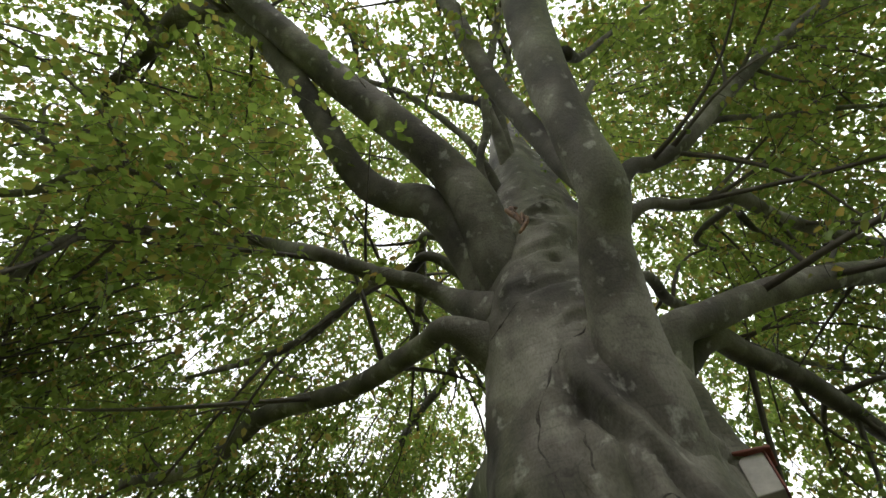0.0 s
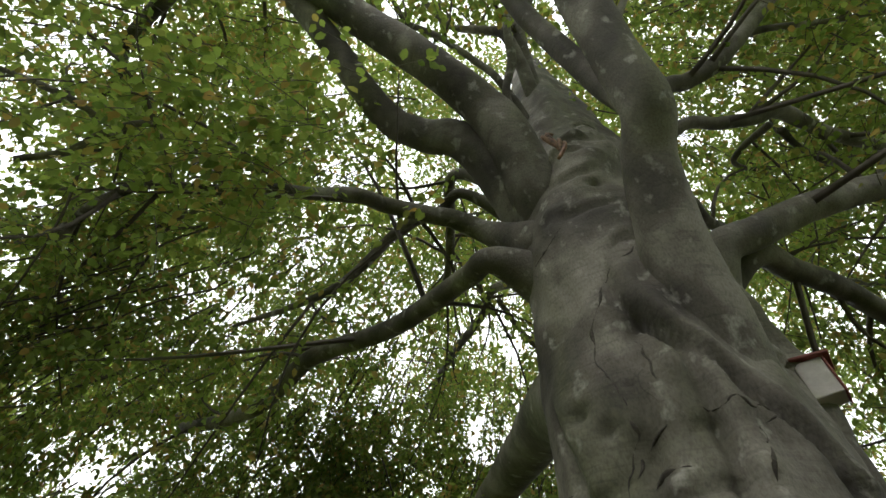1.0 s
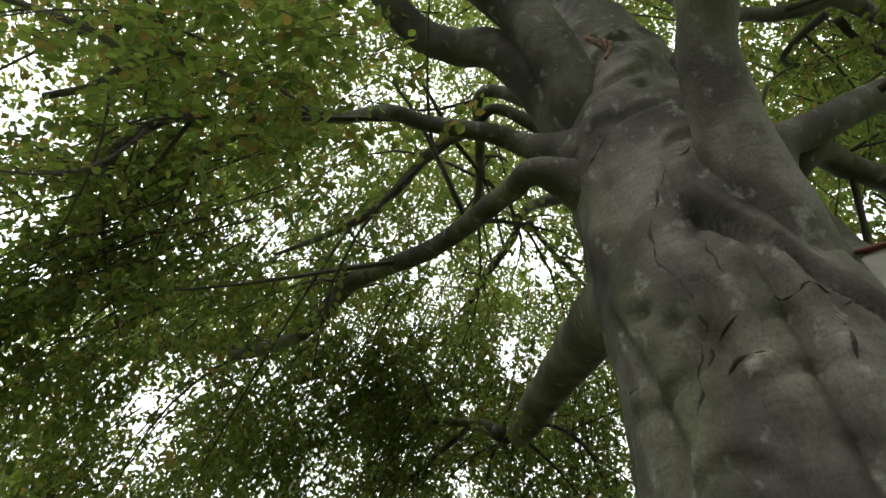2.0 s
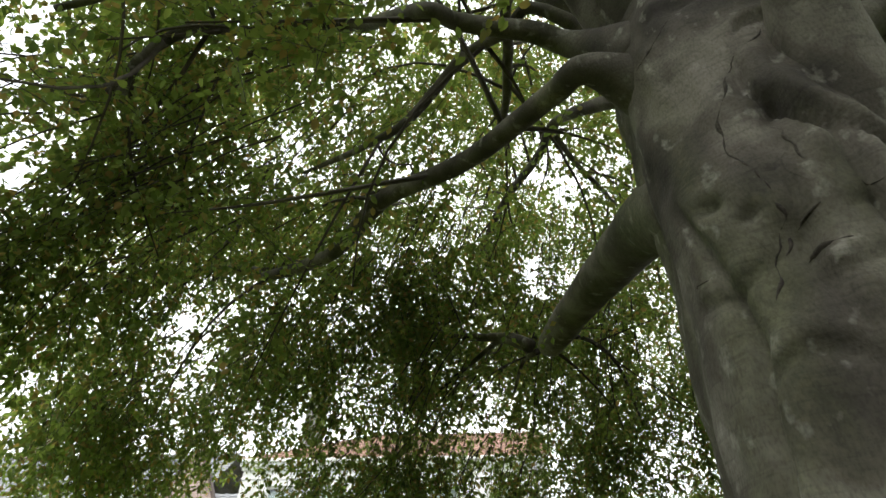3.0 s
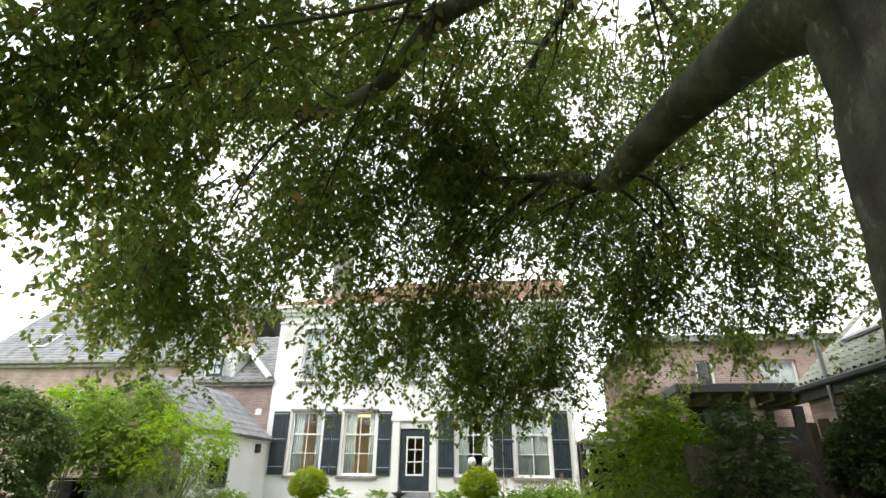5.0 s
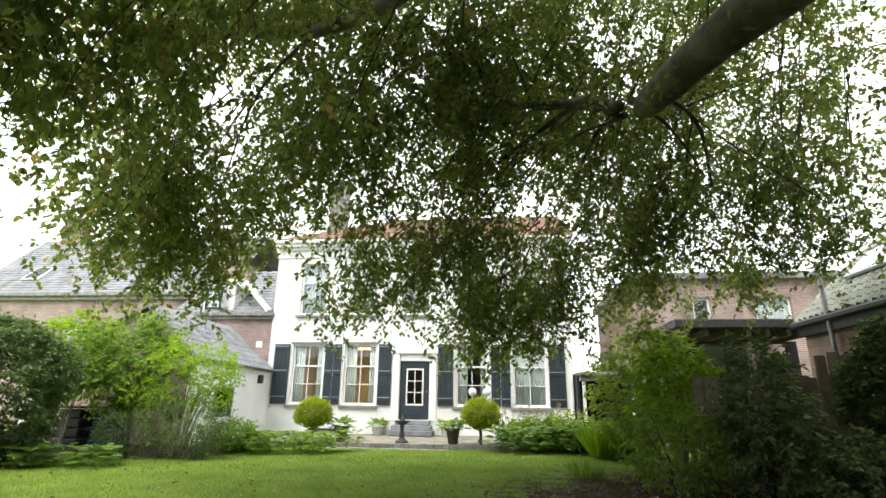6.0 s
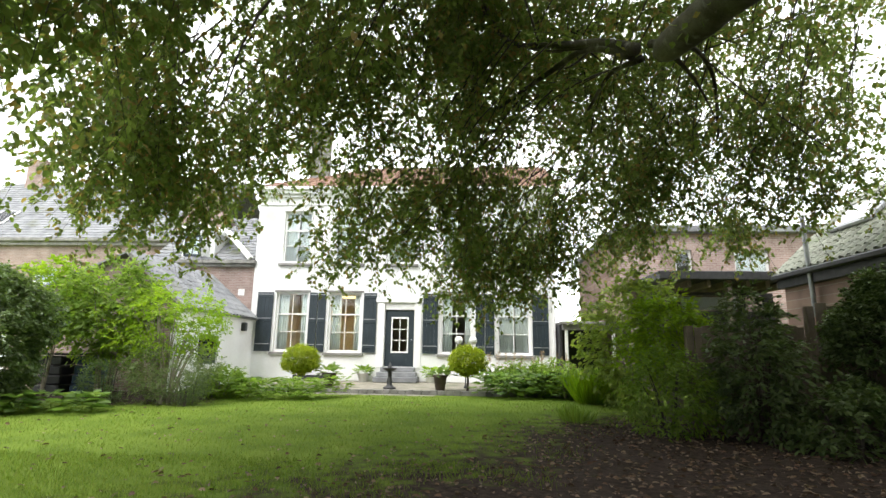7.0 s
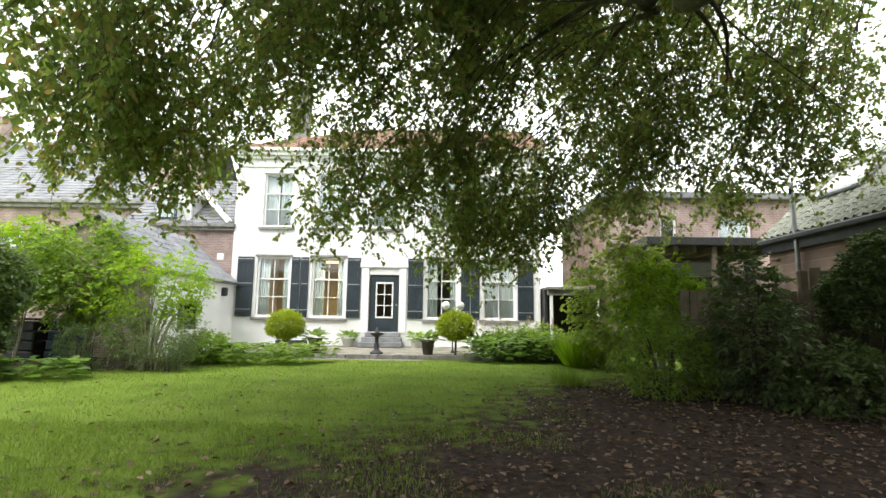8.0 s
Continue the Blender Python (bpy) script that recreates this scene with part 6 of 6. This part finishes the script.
def ground_plants(name, label, spots, leaf, material, per=16, category="plants", ratio=0.6, rise=0.6):
    """Low leafy plants: rosettes of broad leaves on the ground, each one a thing."""
    for x, y, r in spots:
        ob = thing(name, label, category, name + " bed")
        z = ground_z(x, y)
        a = RNG.uniform(0, 2 * math.pi, per)
        ring = np.column_stack([np.cos(a), np.sin(a), np.zeros(per)])
        lift = RNG.uniform(0.2, 1.0, (per, 1))
        b = np.array((x, y, z)) + ring * r * RNG.uniform(0.1, 0.7, (per, 1)) + np.array((0, 0, 1)) * r * rise * lift
        tagged(leaves("rosette", b, ring + np.array((0, 0, 0.25)) * lift, np.array((0, 0, 1.0)) + RNG.normal(0, 0.25, (per, 3)), RNG.uniform(0.7, 1.2, per) * leaf, RNG.uniform(0.7, 1.2, per) * leaf * ratio, material, ob), kind="stuff")


hostas = [(-10.5 - 0.30 * i + 0.2 * math.sin(i * 2.1), 12.05 + 0.40 * math.sin(i * 1.3), 0.40) for i in range(12)]
ground_plants("hosta", "broad-leaved green hosta at the lawn edge", hostas, 0.27, HOSTA, 34, "plant", 0.6, 0.9)
bedding = [(-9.0 + 0.32 * i, 14.9 + 0.5 * math.sin(i * 1.9) + 0.10 * i, 0.34) for i in range(9)] + [(-8.9 + 0.33 * i, 15.6 + 0.4 * math.sin(i * 2.7), 0.30) for i in range(7)]
ground_plants("border_plant", "low light green border plant", bedding, 0.17, MID, 60, "plant", 0.6, 1.5)
bedding = [(-2.7 + 0.30 * i, 16.6 + 0.35 * math.sin(i * 2.3), 0.42) for i in range(11)] + [(-2.4 + 0.33 * i, 17.5 + 0.3 * math.sin(i * 1.7), 0.46) for i in range(9)]
ground_plants("border_plant", "broad-leaved green border plant by the terrace", bedding, 0.23, HOSTA, 54, "plant", 0.62, 1.5)
bedding = [(-9.6 + 0.34 * i, 16.7 + 0.2 * math.sin(i * 2.3), 0.22) for i in range(4)]
ground_plants("border_plant", "low green border plant by the terrace", bedding, 0.16, HOSTA, 36, "plant", 0.62, 1.0)


def tuft(label, at, count, height, lean, material):
    """A clump of long arching blades."""
    x, y = at
    z = ground_z(x, y)
    ob = thing("grass_clump", label, "plant")
    a = RNG.uniform(0, 2 * math.pi, count)
    ring = np.column_stack([np.cos(a), np.sin(a), np.zeros(count)])
    way = ring * RNG.uniform(0.1, lean, (count, 1)) + np.array((0, 0, 1.0))
    leaves("tuft", np.array((x, y, z)) + ring * RNG.uniform(0, 0.3, (count, 1)), way, ring + RNG.normal(0, 0.2, (count, 3)), RNG.uniform(0.6, 1.1, count) * height, np.full(count, 0.02), material, ob)


tuft("clump of long arching green blades", (-0.15, 15.5), 420, 0.85, 1.0, LIME)
tuft("clump of long arching green blades", (0.35, 16.0), 380, 0.95, 0.95, MID)
tuft("small green tuft on the leaf bed", (-1.15, 12.2), 120, 0.35, 1.1, MID)
def flower_stalks(label, x0, x1, y, count, height, material):
    """A loose row of thin upright stalks with plumed tops."""
    ob = thing("flower_stalks", label, "plant")
    lines, b, w = [], [], []
    for _ in range(count):
        x, yy, h = RNG.uniform(x0, x1), y + RNG.normal(0, 0.22), height * RNG.uniform(0.6, 1.1)
        lean = RNG.normal(0, 0.08, 2)
        z = ground_z(x, yy)
        lines.append(spline([(x, yy, z, 0.006), (x + lean[0] * 0.4, yy + lean[1] * 0.4, z + h * 0.5, 0.005), (x + lean[0], yy + lean[1], z + h, 0.003)], 3))
        for k in range(22):
            d = unit(RNG.normal(0, 1, 3) + np.array((0, 0, 0.8)))
            b.append(np.array((x + lean[0], yy + lean[1], z + h - 0.26 * RNG.random())))
            w.append(d)
    tagged(stems("stalk_work", lines, STEM, ob, 4), kind="stuff")
    b, w = np.array(b), np.array(w)
    n = len(b)
    tagged(leaves("plumes", b, w, unit(RNG.normal(0, 1, (n, 3))), RNG.uniform(0.04, 0.09, n), RNG.uniform(0.012, 0.025, n), material, ob, "faded pink plumes"), kind="stuff")


PLUME = leaf_mat("faded_plumes", [(0.30, 0.20, 0.15), (0.42, 0.30, 0.23), (0.36, 0.27, 0.18)], 0.3, 0.8, 1.0)
flower_stalks("faded pinkish flower stalks before the white wall", -2.6, 0.3, 19.4, 46, 1.15, PLUME)
shrub("border_shrub", "leafy green perennials along the terrace", (-1.6, 17.6), (1.0, 0.5, 0.75), 260, 0.13, MID, 4, STEM, 0.3, 0.45, 0.02)
shrub("border_shrub", "leafy green perennials along the terrace", (-0.5, 17.0), (0.7, 0.6, 0.9), 240, 0.12, FRESH, 4, STEM, 0.3, 0.4, 0.02)
shrub("border_shrub", "soft green perennials beside the outbuilding", (-9.5, 15.5), (0.75, 0.5, 0.62), 260, 0.09, FRESH, 4, STEM, 0.3, 0.45, 0.02)
for i in range(5):
    s_ = thing("garden_stake", "weathered wooden garden stake in the border", "stake", "stakes", at=(0.28 + 0.16 * i, 19.2 + 0.1 * math.sin(i * 2), 0.1))
    block("stake", -0.018, 0.018, -0.018, 0.018, 0, 0.75 + 0.16 * math.sin(i * 3.3), FENCE_WOOD, s_, m=pose(0, 0, 0, 0, 4 * math.sin(i * 5), 0))

# ---- unseen tall hedges added behind and beside the tree to keep light off it ----
def hedge(label, x0, x1, y0, y1, height):
    """An unseen light-blocking hedge: leaves would be out of sight, so a rough leafy body alone."""
    nx, ny = max(2, int((x1 - x0) / 0.5)), max(2, int((y1 - y0) / 0.5))
    bm = bmesh.new()
    bmesh.ops.create_cube(bm, size=1, matrix=Matrix.Translation(((x0 + x1) / 2, (y0 + y1) / 2, height / 2)) @ Matrix.Diagonal((x1 - x0, y1 - y0, height, 1)))
    bmesh.ops.subdivide_edges(bm, edges=bm.edges, cuts=24, use_grid_fill=True)
    for v in bm.verts:
        n = noise.noise(v.co * 0.9) * 0.35 + noise.noise(v.co * 3) * 0.14
        v.co += Vector((n, n, n * (v.co.z > 0.1)))
    ob = part("hedge", bm, SHADE_HEDGE, None, label)
    tagged(ob, category="hedge")


SHADE_HEDGE = mat("shade_hedge_foliage", (0.012, 0.026, 0.008), (0.05, 0.085, 0.022), 9, 0.8, 0.8, 40)
hedge("unseen hedge added behind the tree to block light", -22, 14, -8.5, -7.0, 5.5)
hedge("unseen hedge added beside the lawn to block light", -19, -17.5, -7, 10.5, 4.0)

# ---- lawn blades and fallen leaves ----
def scatter(n, x0, x1, y0, y1, keep):
    p = np.column_stack([RNG.uniform(x0, x1, n), RNG.uniform(y0, y1, n)])
    return np.array([(x, y, ground_z(x, y)) for x, y in p if keep(x, y)])


def build_grass():
    def keep(x, y):
        if y > 16.7 and x > -10.5:
            return False
        return earth_at(x, y) + 0.9 * (noise.noise(Vector((x * 0.9, y * 0.9, 4))) * 0.5 + 0.5) < RNG.uniform(0.75, 1.15)

    p = np.concatenate([scatter(60000, -13, 2, 8, 17, keep), scatter(60000, -9, 1, 4.2, 8.5, keep)])
    n = len(p)
    a = RNG.uniform(0, 2 * math.pi, n)
    ring = np.column_stack([np.cos(a), np.sin(a), np.zeros(n)])
    ob = leaves("grass", p, ring * RNG.uniform(0.2, 1.1, (n, 1)) + np.array((0, 0, 1.0)), ring + RNG.normal(0, 0.3, (n, 3)), RNG.uniform(0.025, 0.06, n), np.full(n, 0.006), BLADE, None, "short mown green grass blades")
    tagged(ob, category="grass", kind="stuff")


def build_litter():
    p = np.concatenate([scatter(9000, -8, 4.5, 4, 13, lambda x, y: earth_at(x, y) > RNG.uniform(0.25, 0.8)), scatter(1500, -12, 1, 5, 16, lambda x, y: RNG.random() < 1.2 - 0.07 * y)])
    n = len(p)
    a = RNG.uniform(0, 2 * math.pi, n)
    ring = np.column_stack([np.cos(a), np.sin(a), RNG.uniform(-0.1, 0.35, n)])
    p[:, 2] += RNG.uniform(0.008, 0.03, n)
    ob = leaves("fallen_leaves", p, ring, np.array((0, 0, 1.0)) + RNG.normal(0, 0.35, (n, 3)), RNG.uniform(0.045, 0.085, n), RNG.uniform(0.025, 0.05, n), LITTER, None, "brown fallen beech leaves on the ground", 0.25)
    tagged(ob, category="leaf litter", kind="stuff")


build_grass()
build_litter()
tile_slope((SX - 0.16, 16.4, SZ + 0.0), (0, -1, 0), (2.5, 0, 2.3), 33, 9, 0.25, up_len / 12, MOSS_TILE, side, 297)
